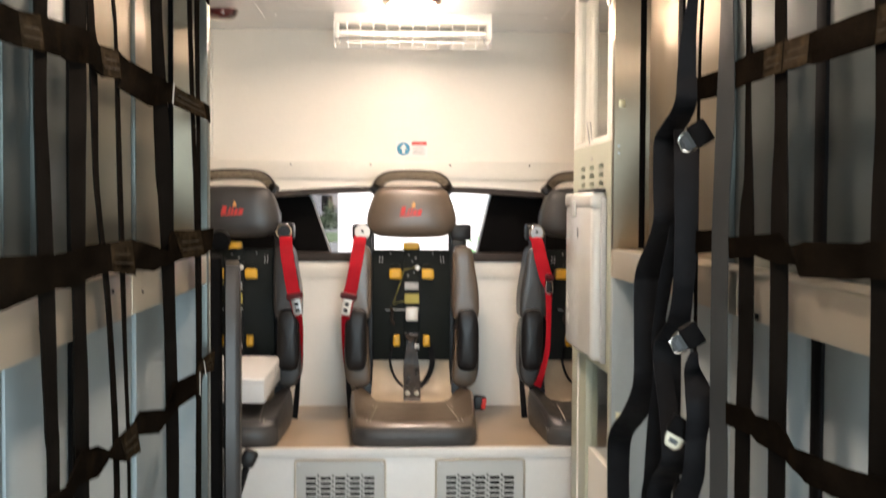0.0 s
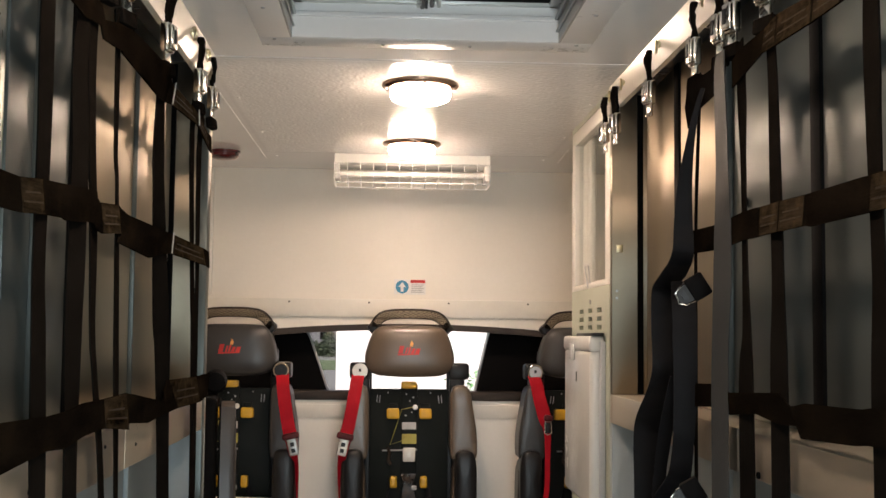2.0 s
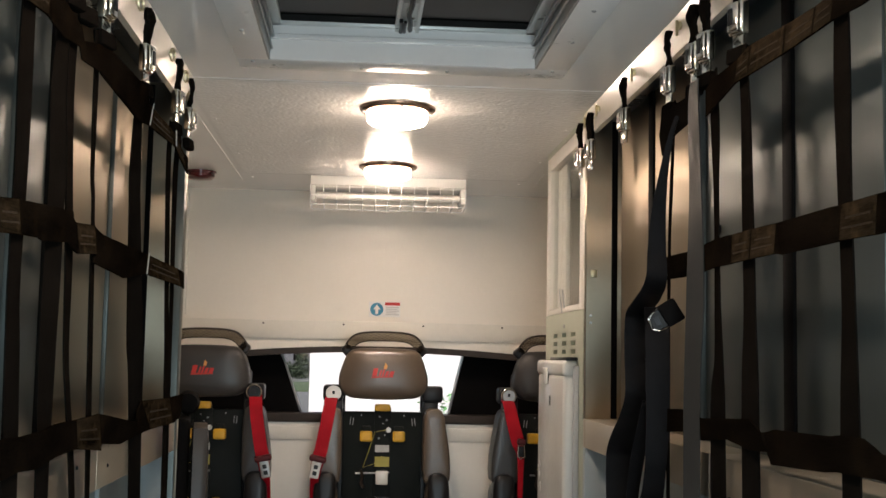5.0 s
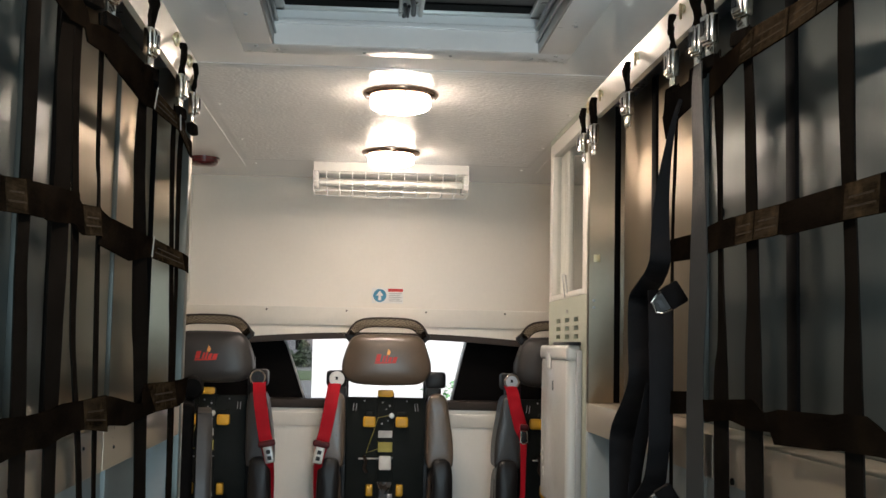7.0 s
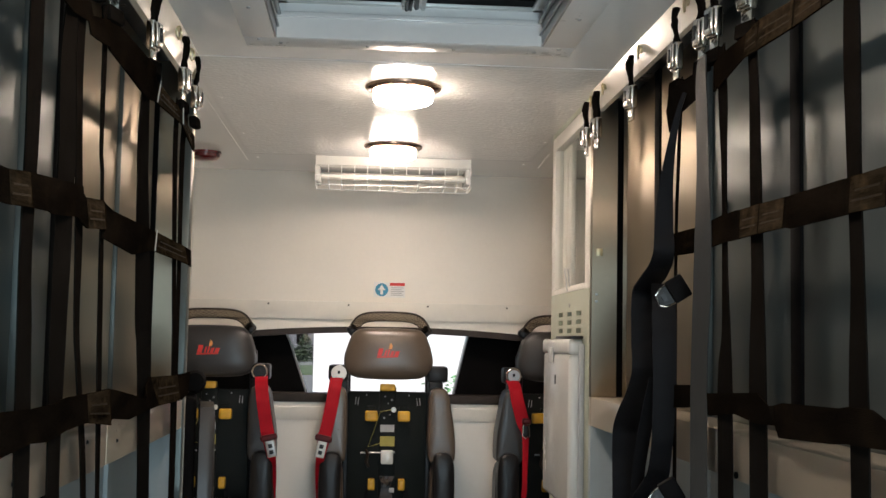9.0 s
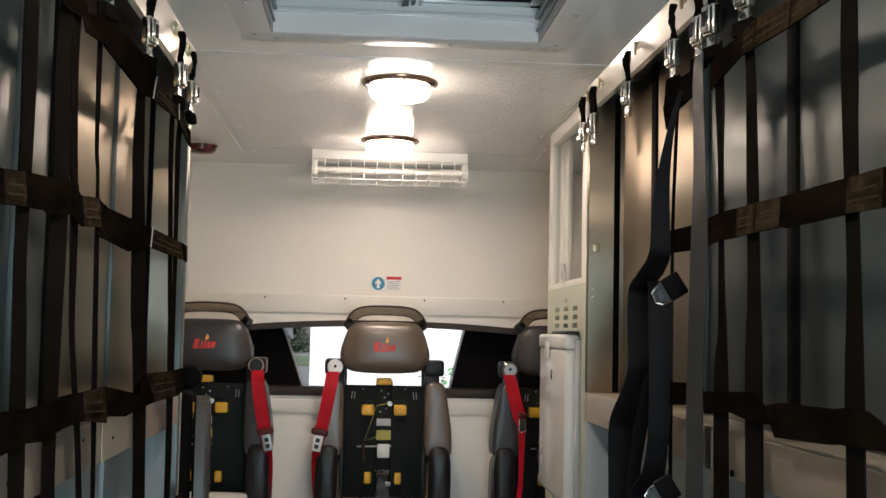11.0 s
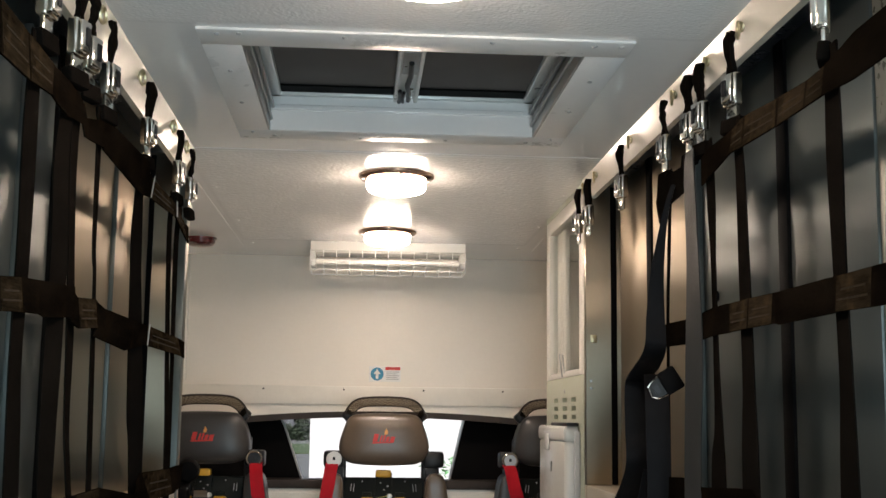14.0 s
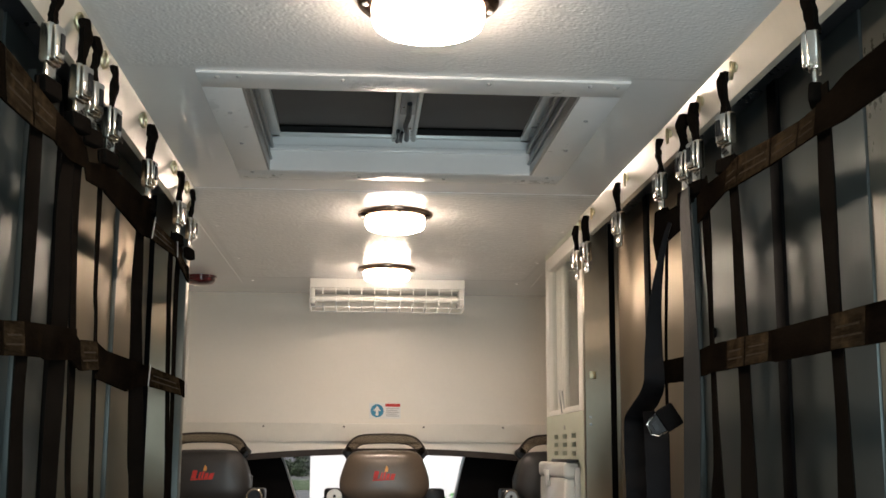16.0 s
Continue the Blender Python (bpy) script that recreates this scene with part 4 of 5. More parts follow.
# black sheet behind the slots puts the shadow inside them
part("panel_slot_shade", box(0.645, 0.65, CY0 + 0.05, CY1 - 0.05, 1.42, 1.53), DARK, cab)
part("post", box(0.62, 0.66, 3.86, CY1, 0.0, 0.90, 0.004), GREEN_PAINT, cab)
part("post", box(0.62, 0.66, CY0, CY0 + 0.03, 0.0, 0.90, 0.004), GREEN_PAINT, cab)
part("post_bead", round_bar([(0.619, 3.99, 0.0), (0.619, 3.99, 0.90)], 0.005), TRIM, cab)
part("kick_panel", box(0.63, 0.65, CY0 + 0.03, 3.86, 0.0, 0.615, 0.002), TRIM, cab)
part("niche_shelf", box(0.65, 1.22, CY0 + 0.02, 3.86, 0.60, 0.612), INNER, cab)
part("niche_band", box(1.19, 1.22, CY0 + 0.02, CY1 - 0.02, 0.68, 0.78), GREY_PRINT, cab)
pane = part("pane", box(0.640, 0.643, CY0 + 0.03, 3.86, 0.615, 0.90), GLASS, cab)
pane.visible_shadow = False

disp = thing("paper_dispenser", (0.6, 3.77, 0.93), "glossy white plastic wall dispenser mounted on the green cabinet", "dispenser")
part("body", box(0.576, 0.617, 3.535, 4.015, 0.93, 1.385, 0.016, 4), PLASTIC_WHITE, disp)
part("back_plate", box(0.604, 0.6195, 3.52, 4.02, 0.925, 1.41, 0.003), GREY_PRINT, disp)
lidp = part("lid", box(0.572, 0.6185, 3.530, 4.02, 1.378, 1.425, 0.012, 3), PLASTIC_WHITE, disp)
part("lid_clip", box(0.569, 0.574, 3.80, 3.88, 1.35, 1.40, 0.002), PLASTIC_WHITE, lidp)
part("sight_slot", box(0.5745, 0.577, 3.765, 3.785, 1.285, 1.315, 0.0008, 1), PLASTIC, disp)
part("top_slot", box(0.580, 0.615, 3.52, 3.80, 1.425, 1.434, 0.002), PLASTIC, disp)

# ---- dark lap belts hung over the east net ----


def lap_belt(rows, at, turn, metal, seed, name_label):
    belt = thing("lap_belt", (0.55, rows[-1][1], rows[-1][2]), name_label, "seat belt", "belts hung on the net")
    part("strap", ribbon(rows, 0.05, steps=7, seed=seed, wobble=4, thick=0.003), BELT, belt)
    x, y, z = at
    tm = about(at, *turn)
    hs = part("end_fitting", box(x - 0.018, x + 0.018, y - 0.011, y + 0.011, z - 0.023, z + 0.023, 0.004, 2, turn=tm), RUBBER, belt, "black plastic belt end")
    loop = [(x - 0.017, y, z + 0.018), (x - 0.030, y, z + 0.017), (x - 0.043, y, z + 0.010), (x - 0.045, y, z - 0.010), (x - 0.036, y, z - 0.018), (x - 0.017, y, z - 0.020)]
    bm = round_bar(loop, 0.0022, None, 6)
    bmesh.ops.transform(bm, matrix=tm, verts=bm.verts)
    part("metal_loop", bm, CHROME if metal is STEEL else SATIN, belt)
    if metal:
        bm = plate([(p[0], p[2]) for p in loop], "y", y - 0.001, y + 0.001)
        bmesh.ops.transform(bm, matrix=tm, verts=bm.verts)
        part("metal_tongue", bm, metal, belt)
        part("tongue_slot", box(x - 0.036, x - 0.026, y - 0.0035, y - 0.0012, z - 0.010, z + 0.008, 0.0005, 1, turn=tm), PLASTIC, hs)
    return belt


lap_belt([(0.585, 2.343, 1.90, -60, 0.008), (0.575, 2.350, 1.865, -70, 0.010), (0.567, 2.371, 1.802, -78, 0.016), (0.565, 2.404, 1.728, -78, 0.027), (0.565, 2.42, 1.651, -78, 0.036), (0.565, 2.423, 1.59, -78, 0.042), (0.565, 2.476, 1.559, -78, 0.046), (0.565, 2.571, 1.529, -78), (0.565, 2.59, 1.493, -78),
          (0.565, 2.588, 1.428, -78), (0.565, 2.581, 1.357, -78), (0.565, 2.631, 1.308, -78), (0.565, 2.735, 1.239, -78, 0.055), (0.565, 2.756, 1.187, -78, 0.055), (0.565, 2.75, 1.085, -78, 0.055), (0.565, 2.757, 0.982, -78, 0.055), (0.565, 2.855, 0.901, -78, 0.058), (0.565, 3.023, 0.815, -78, 0.058), (0.565, 3.047, 0.725, -78, 0.055), (0.565, 3.042, 0.627, -78, 0.055), (0.565, 3.04, 0.40, -78, 0.055)],
         (0.569, 2.33, 1.519), (0, -32, -8), STEEL, 81, "dark grey lap belt with metal tongue hung on the cargo net")
lap_belt([(0.578, 2.48, 1.535, -78, 0.046), (0.572, 2.445, 1.484, -78, 0.047), (0.572, 2.436, 1.372, -78, 0.047), (0.572, 2.439, 1.294, -78, 0.045), (0.572, 2.459, 1.204, -78, 0.042), (0.572, 2.494, 1.143, -78, 0.046), (0.572, 2.578, 1.093, -78, 0.056), (0.572, 2.584, 1.008, -78, 0.058), (0.572, 2.621, 0.942, -78, 0.056), (0.572, 2.654, 0.862, -78, 0.052), (0.572, 2.677, 0.783, -78), (0.572, 2.701, 0.714, -78), (0.572, 2.70, 0.45, -78)],
         (0.562, 2.345, 1.137), (0, -32, -8), STEEL, 82, "dark grey lap belt with black end fitting")
lap_belt([(0.582, 2.40, 1.10, -78, 0.014), (0.575, 2.39, 1.068, -78, 0.030), (0.575, 2.349, 1.033, -78, 0.048), (0.575, 2.335, 0.992, -78, 0.048), (0.575, 2.356, 0.934, -78, 0.040), (0.575, 2.37, 0.865, -78, 0.042), (0.572, 2.422, 0.797, -78, 0.048), (0.57, 2.46, 0.70, -78), (0.57, 2.46, 0.45, -78)],
         (0.556, 2.40, 0.951), (0, -62, -8), SATIN, 83, "dark grey lap belt with pale tongue")
lap_belt([(0.560, 2.47, 1.345, -78, 0.020), (0.560, 2.492, 1.315, -78, 0.023), (0.560, 2.555, 1.225, -78, 0.028), (0.560, 2.601, 1.138, -78, 0.026), (0.562, 2.598, 1.078, -78, 0.036), (0.565, 2.53, 0.95, -78, 0.04), (0.568, 2.50, 0.86, -78), (0.565, 2.60, 0.78, -78), (0.56, 2.62, 0.6, -78), (0.56, 2.62, 0.4, -78)],
         (0.575, 2.62, 0.62), (0, 60, -8), STEEL, 84, "dark grey lap belt looped behind the others")

# ---- bench and vents ----
BY, BZ = 4.29, 0.522
bench = thing("bench_box", (0.07, 4.7, 0), "white bench box with a worn tan top and two metal vents", "bench")
part("front", box(WEST, EAST, BY, BY + 0.03, 0, BZ - 0.012, 0.003), BENCH_WHITE, bench, "white front board")
part("top", box(WEST, EAST, BY - 0.004, NORTH, BZ - 0.012, BZ, 0.003), BENCH, bench, "worn tan top")
part("edge_strip", box(WEST, EAST, BY - 0.008, BY + 0.03, BZ - 0.03, BZ + 0.002, 0.004), BENCH_WHITE, bench)
for x0, x1 in ((-0.336, -0.018), (0.162, 0.477)):
    bm = bmesh.new()
    c = (x0 + x1) / 2
    cols = [(c + k * 0.0515 - 0.018, c + k * 0.0515 + 0.018) for k in range(-2, 3)]
    zs = [(0.190 + 0.0185 * k, 0.201 + 0.0185 * k) for k in range(13)]
    slotted((x0 + 0.004, x1 - 0.004, cols), (0.144, 0.479, zs), lambda a, b, p, q: box(a, b, BY - 0.004, BY - 0.001, p, q, bm=bm))
    vent = part("vent_plate", bm, VENT, bench, "brushed metal vent plate")
    rim = soft(rounded(c, 0.3115, x1 - x0, 0.343, 40), 1)
    part("vent_rim", round_bar([(a, BY - 0.004, z) for a, z in rim], 0.0036, None, 8, True), ALU_BRIGHT, vent, "bright rolled vent edge")
    # flat black sheet gives the vent slots their inner shade
    part("vent_slot_shade", box(x0 + 0.02, x1 - 0.02, BY - 0.001, BY - 0.0002, 0.16, 0.46), DARK, vent)
    # punched holes drawn as black discs, dark as shaded openings
    bm = bmesh.new()
    for k in (-1.5, -0.5, 0.5, 1.5):
        for j in range(13):
            lathe([(0.0042, -0.0046), (0.0042, -0.0035)], (c + k * 0.0515, BY, 0.205 + 0.0185 * j), "y", 8, bm)
    tagged(part("punched_holes", bm, PLASTIC, vent), kind="stuff")
    for x in (x0 + 0.012, x1 - 0.012):
        part("screw", rivet(x, BY - 0.004, 0.470, "-y", 0.005), GREY_PRINT, vent)

# ---- crew seats ----


def crew_seat(cx, flip, label, marked=True, buckled=False, skin=None):
    """A breathing-apparatus crew seat. flip: -1 has the shoulder belt on the west side, 1 on the east."""
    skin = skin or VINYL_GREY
    st = thing("crew_seat", (cx, 4.75, BZ), label, "seat", "crew seats on the bench")
    X = lambda v: cx + v
    # cushion: rolled front edge, wings that rise to the back
    bm = bmesh.new()
    nx, ny = 32, 24
    grid = []
    for j in range(ny + 1):
        v = (j / ny) ** 2
        row = []
        for i in range(nx + 1):
            u = math.sin((i / nx * 2 - 1) * math.pi / 2)
            half = 0.219 + 0.018 * min(1, v * 1.4) - 0.03 * max(0, v - 0.86) / 0.14
            y = 4.300 + 0.54 * v + 0.045 * abs(u) ** 7 * (1 - v)
            wing = max(0.0, (abs(u) - 0.60) / 0.40) ** 1.3 * 0.050 * math.sin(min(1, v * 1.15) * math.pi / 2)
            roll = 0.020 * (1 - min(1, v / 0.085)) ** 2
            side = 0.016 * max(0, (abs(u) - 0.95) / 0.05) ** 2
            z = BZ + 0.094 + wing - roll - side - 0.016 * math.cos(u * 1.5) * v
            row.append(bm.verts.new((X(u * half), y, z)))
        grid.append(row)
    for j in range(ny):
        for i in range(nx):
            bm.faces.new((grid[j][i], grid[j][i + 1], grid[j + 1][i + 1], grid[j + 1][i]))
    rim = [*grid[0], *[r[-1] for r in grid[1:]], *grid[-1][-2::-1], *[r[0] for r in grid[-2:0:-1]]]
    lip = [bm.verts.new((v.co.x, v.co.y, v.co.z - 0.006)) for v in rim]
    for k in range(len(rim)):
        bm.faces.new((rim[k], rim[(k + 1) % len(rim)], lip[(k + 1) % len(rim)], lip[k]))
    edge = [v.co.copy() for v in lip]
    cushion = part("cushion", bm, skin, st, "glossy tan-grey vinyl seat cushion" if buckled else "dark grey vinyl seat cushion")
    bm = bmesh.new()
    last = None
    for f, push in ((0.0, -0.002), (0.08, 0.003), (0.5, 0.006), (0.85, 0.001), (1.0, -0.006)):
        low = []
        for c in edge:
            d = Vector((c.x - cx, c.y - 4.57, 0)).normalized() * push
            low.append(bm.verts.new((c.x + d.x, c.y + d.y, c.z + (BZ + 0.001 - c.z) * f)))
        if last:
            for k in range(len(low)):
                bm.faces.new((last[k], last[(k + 1) % len(low)], low[(k + 1) % len(low)], low[k]))
        last = low
    bm.faces.new(last)
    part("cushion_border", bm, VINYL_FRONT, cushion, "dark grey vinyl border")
    for sx in (-1, 1):
        for off in (0.0, 0.014):
            part("seam", round_bar([(X(sx * (0.172 - off)), 4.318, BZ + 0.0925), (X(sx * (0.170 - off)), 4.36, BZ + 0.0955), (X(sx * (0.160 - off)), 4.5, BZ + 0.094), (X(sx * (0.150 - off)), 4.68, BZ + 0.0895)], 0.0015, None, 5), STITCH, cushion)
    # moulded panel below the board, frame
    bm = bmesh.new()
    prof = ((4.935, 0.775), (4.93, 0.72), (4.915, 0.675), (4.89, 0.64), (4.855, 0.615), (4.80, 0.601))
    rows = []
    for i in range(13):
        u = i / 6 - 1
        rows.append([bm.verts.new((X(u * (0.152 + 0.012 * k / 5)), y - 0.02 * u ** 6, z + 0.012 * u ** 6)) for k, (y, z) in enumerate(prof)] + [bm.verts.new((X(u * (0.164 - 0.012 * k / 5)), y + 0.008, z - 0.006)) for k, (y, z) in enumerate(reversed(prof))])
    for a, b in zip(rows, rows[1:]):
        for k in range(12):
            bm.faces.new((a[k], a[(k + 1) % 12], b[(k + 1) % 12], b[k]))
    bm.faces.new(rows[0])
    bm.faces.new(rows[-1])
    part("lower_panel", bm, VINYL_CREAM, st, "glossy cream moulded panel")
    board = part("back_board", box(X(-0.157), X(0.157), 4.905, 4.925, 0.757, 1.205, 0.004), BOARD, st, "black equipment board")
    for sx in (-1, 1):
        part("frame_post", box(X(sx * 0.165) - 0.014, X(sx * 0.165) + 0.014, 4.93, 4.965, 0.60, 1.36, 0.006), PLASTIC, st)
        o = soft([(X(sx * a), z) for a, z in ((0.160, 0.94), (0.160, 1.10), (0.162, 1.200), (0.178, 1.224), (0.226, 1.224), (0.243, 1.195), (0.250, 1.14), (0.266, 1.05), (0.270, 0.96), (0.262, 0.93), (0.18, 0.93))])
        part("upper_bolster", pillow(o, "y", 4.812, 4.955, 0.024, 0.004), skin, st)
        o = soft([(X(sx * a), z) for a, z in ((0.164, 0.72), (0.172, 0.80), (0.174, 0.94), (0.264, 0.945), (0.270, 0.80), (0.268, 0.70), (0.240, 0.655), (0.185, 0.657), (0.164, 0.68))])
        arm = part("lower_bolster", pillow(o, "y", 4.822, 4.95, 0.022, 0.004), skin, st)
        o = soft([(X(sx * a), z) for a, z in ((0.180, 0.76), (0.178, 0.84), (0.178, 0.93), (0.186, 0.972), (0.248, 0.974), (0.264, 0.93), (0.266, 0.84), (0.264, 0.77), (0.252, 0.726), (0.190, 0.728))], 2)
        part("bolster_pad", pillow(o, "y", 4.775, 4.86, 0.024, 0.008), VINYL_DARK, arm, "black glossy folded arm pad")
        o = [(X(sx * a), z) for a, z in ((0.15, 0.56), (0.165, 0.68), (0.235, 0.68), (0.215, 0.63), (0.20, 0.56))]
        part("side_bracket", plate(o, "y", 4.85, 4.90), PLASTIC, st)
        part("reel_housing", box(X(sx * 0.198) - 0.042, X(sx * 0.198) + 0.040, 4.868, 4.945, 1.245, 1.310, 0.012, 2), PLASTIC, st)
        part("reel_neck", box(X(sx * 0.190) - 0.030, X(sx * 0.190) + 0.030, 4.875, 4.945, 1.19, 1.25, 0.008, 2), PLASTIC, st)
        # slits and screws on the board
        for k in (0, 1):
            part("slit", box(X(sx * (0.118 + 0.011 * k)) - 0.0013, X(sx * (0.118 + 0.011 * k)) + 0.0013, 4.9035, 4.906, 1.150, 1.180, turn=about((X(sx * 0.12), 4.905, 1.165), 0, sx * -7 if flip < 0 else 4, 0)), GREY_PRINT, board)
        for z in (0.772, 1.19):
            part("screw", rivet(X(sx * 0.085), 4.905, z, "-y", 0.003), GREY_PRINT, board)
        clip = part("clip", pillow(soft(rounded(X(sx * 0.065 - (0.028 if sx < 0 and not marked else 0)), 1.108, 0.050, 0.042, 6), 1), "y", 4.874, 4.904, 0.008, 0.001), YELLOW, board, "yellow plastic clip")
        part("clip_root", box(X(sx * 0.065) - 0.018, X(sx * 0.065) + 0.018, 4.89, 4.906, 1.125, 1.148, 0.004), BOARD, clip)
        part("clip", pillow(soft(rounded(X(sx * 0.060), 0.838, 0.028, 0.046, 6), 1), "y", 4.874, 4.904, 0.008, 0.001), YELLOW, board, "yellow plastic clip")
        w = 0.010 if sx < 0 else 0.022
        part("side_strap", ribbon([(X(sx * 0.075), 4.895, 0.82, 80, w), (X(sx * 0.085), 4.885, 0.75, 85, w), (X(sx * 0.065), 4.87, 0.69, 80, w), (X(sx * 0.032), 4.85, 0.655, 85, w)], steps=5, seed=3, thick=0.003), BELT, st)
    # headrest with net guard
    o = soft([(X(a), z) for a, z in ((-0.186, 1.312), (-0.168, 1.39), (-0.140, 1.452), (-0.07, 1.459), (0.07, 1.459), (0.138, 1.452), (0.166, 1.39), (0.184, 1.312), (0.150, 1.262), (0.07, 1.253), (-0.07, 1.253), (-0.152, 1.262))])
    hr = part("headrest", pillow(o, "y", 4.840, 4.96, 0.055, 0.006), skin, st, "glossy tan-grey vinyl headrest" if buckled else "dark grey vinyl headrest")
    outer = soft([(-0.166, 1.44), (-0.166, 1.44), (-0.150, 1.482), (-0.118, 1.514), (-0.06, 1.523), (0.06, 1.523), (0.118, 1.514), (0.152, 1.482), (0.168, 1.44), (0.168, 1.44)], 2)[4:-4]
    inner = [(a * 0.80 + 0.0002, 1.440 + (z - 1.44) * 0.58) for a, z in outer]
    guard = part("guard_hoop", round_bar([(X(a), 4.905 - 0.25 * (z - 1.44), z) for a, z in outer], 0.004, None, 8), BROWN_RUBBER, st, "dark hoop with brown mesh")
    part("guard_rim", round_bar([(X(a), 4.895, z) for a, z in inner], 0.0022, None, 6), BROWN_RUBBER, guard)
    bm = bmesh.new()
    pairs = [(bm.verts.new((X(a), 4.905 - 0.25 * (z - 1.44), z)), bm.verts.new((X(b), 4.895, w))) for (a, z), (b, w) in zip(outer, inner)]
    for p, q in zip(pairs, pairs[1:]):
        bm.faces.new((p[0], q[0], q[1], p[1]))
    part("guard_mesh", bm, MESH, guard, "brown see-through mesh")
    bm = bmesh.new()
    m = len(outer)
    for k in range(0, m - 3, 1):
        for j in (0, 3):
            (a, z), (b, w) = outer[k + j], inner[k + 3 - j]
            round_bar([(X(a), 4.905 - 0.25 * (z - 1.44), z), (X(b), 4.895, w)], 0.0008, bm, 4)
    tagged(part("guard_net", bm, OIL, guard), kind="stuff")
    for sx in (-1, 1):
        part("guard_arm", box(X(sx * 0.150) - 0.02, X(sx * 0.150) + 0.02, 4.90, 4.95, 1.425, 1.470, 0.01, 2, turn=about((X(sx * 0.150), 4.92, 1.45), 0, sx * 40, 0)), PLASTIC, guard)
    # printed emblem: plain slanted bars and a small flame
    for k, (dx, w, h) in enumerate(((-0.036, 0.018, 0.030), (-0.015, 0.007, 0.024), (-0.003, 0.007, 0.026), (0.011, 0.012, 0.020), (0.030, 0.016, 0.020))):
        o = [(X(dx - w / 2 - 0.003), 1.348), (X(dx + w / 2 - 0.003), 1.348), (X(dx + w / 2 + 0.004), 1.348 + h), (X(dx - w / 2 + 0.004), 1.348 + h)]
        part("emblem_bar", plate(o, "y", 4.8335, 4.8375), RED, hr, "red printed bar")
    part("emblem_bar", plate([(X(-0.05), 1.340), (X(0.036), 1.344), (X(0.036), 1.348), (X(-0.048), 1.346)], "y", 4.8335, 4.8375), RED, hr, "red printed bar")
    part("emblem_flame", plate([(X(-0.002), 1.376), (X(0.010), 1.376), (X(0.013), 1.388), (X(0.005), 1.400), (X(0.0), 1.388)], "y", 4.8335, 4.8385), ORANGE, hr, "orange printed flame")
    # board fittings
    part("clip", pillow(rounded(X(-0.002), 1.222, 0.062, 0.028, 5), "y", 4.87, 4.905, 0.006, 0.002), YELLOW, board, "yellow plastic clip")
    part("spine", box(X(-0.033), X(0.033), 4.896, 4.906, 0.79, 1.225, 0.003), BOARD, board)
    part("label", box(X(-0.028), X(0.028), 4.893, 4.896, 1.045, 1.073), GREY_PRINT, board, "grey label")
    part("label", box(X(-0.028), X(0.030), 4.893, 4.896, 0.988, 1.027), STRING, board, "yellow label")
    clasp = part("clasp", box(X(-0.024), X(0.026), 4.874, 4.897, 0.918, 0.974, 0.006), PLASTIC_WHITE, board, "pale metal clasp")
    part("clasp_bar", round_bar([(X(-0.105), 4.885, 0.962), (X(0.0), 4.885, 0.964), (X(0.032), 4.885, 0.966)], 0.0035), ALU_COOL, clasp)
    part("cord", round_bar([(X(0.02), 4.888, 1.135), (X(-0.03), 4.886, 1.125), (X(-0.05), 4.885, 1.06), (X(-0.075), 4.884, 0.985), (X(-0.03), 4.885, 1.0), (X(0.0), 4.886, 1.03)], 0.0016, None, 5), STRING, board)
    part("cord_knot", round_bar([(X(-0.085), 4.882, 0.975), (X(-0.075), 4.875, 0.955), (X(-0.082), 4.88, 0.925), (X(-0.07), 4.88, 0.905)], 0.007, None, 6), OIL, board)
    for k, (dx, z) in enumerate(((-0.012, 1.185), (0.016, 1.172), (0.002, 1.158), (-0.014, 1.10), (0.010, 1.113))):
        part("bolt", rivet(X(dx), 4.896, z, "-y", 0.0032 + 0.001 * (k % 2)), ALU_COOL, board)
    part("knob", lathe([(0.011, 0.0), (0.011, -0.010), (0.008, -0.014), (0.0005, -0.014)], (X(0.024), 4.896, 1.133), "y", 16), PLASTIC_WHITE, board, "pale round knob")
    part("buckle_tab", box(X(0.012), X(0.032), 4.868, 4.88, 0.808, 0.826, 0.003), GREY_PRINT, st)
    cs = part("crotch_strap", ribbon([(X(0.0), 4.888, 0.870, 90, 0.060), (X(0.0), 4.878, 0.835, 84, 0.040), (X(0.0), 4.874, 0.79, 96, 0.050), (X(0.0), 4.866, 0.73, 90, 0.064), (X(0.002), 4.846, 0.668, 88, 0.068), (X(0.002), 4.83, 0.630, 90, 0.068), (X(0.002), 4.815, 0.603, 90, 0.068)], steps=6, seed=9, thick=0.006, wobble=2), OIL, st, "shiny brown-black strap")
    for dx in (-0.016, 0.020):
        part("strap_bolt", rivet(X(dx), 4.826, 0.634, "-y", 0.011, None, 0.008), ALU_BRIGHT, cs)
    # shoulder belt, tongue and buckle
    bx = flip * 0.205
    cap = part("reel_cap", lathe([(0.031, 0.0), (0.031, -0.008), (0.0292, -0.0100), (0.0005, -0.0101)], (X(bx * 0.966), 4.862, 1.277), "y", 28), PLASTIC_WHITE if buckled else PLASTIC if marked else ALU_COOL, st, "round pale belt guide" if buckled else "round black belt guide with chrome rim")
    if not buckled:
        part("cap_rim", lathe([(0.032, -0.004), (0.032, -0.0105), (0.0295, -0.0125), (0.0255, -0.0125), (0.024, -0.0100)], (X(bx * 0.966), 4.862, 1.277), "y", 28), CHROME, cap)
    part("cap_slot", box(X(bx * 0.966) - 0.005, X(bx * 0.966) + 0.005, 4.8505, 4.8525, 1.274, 1.286, 0.0006, 1), PLASTIC, cap)
    o = flip
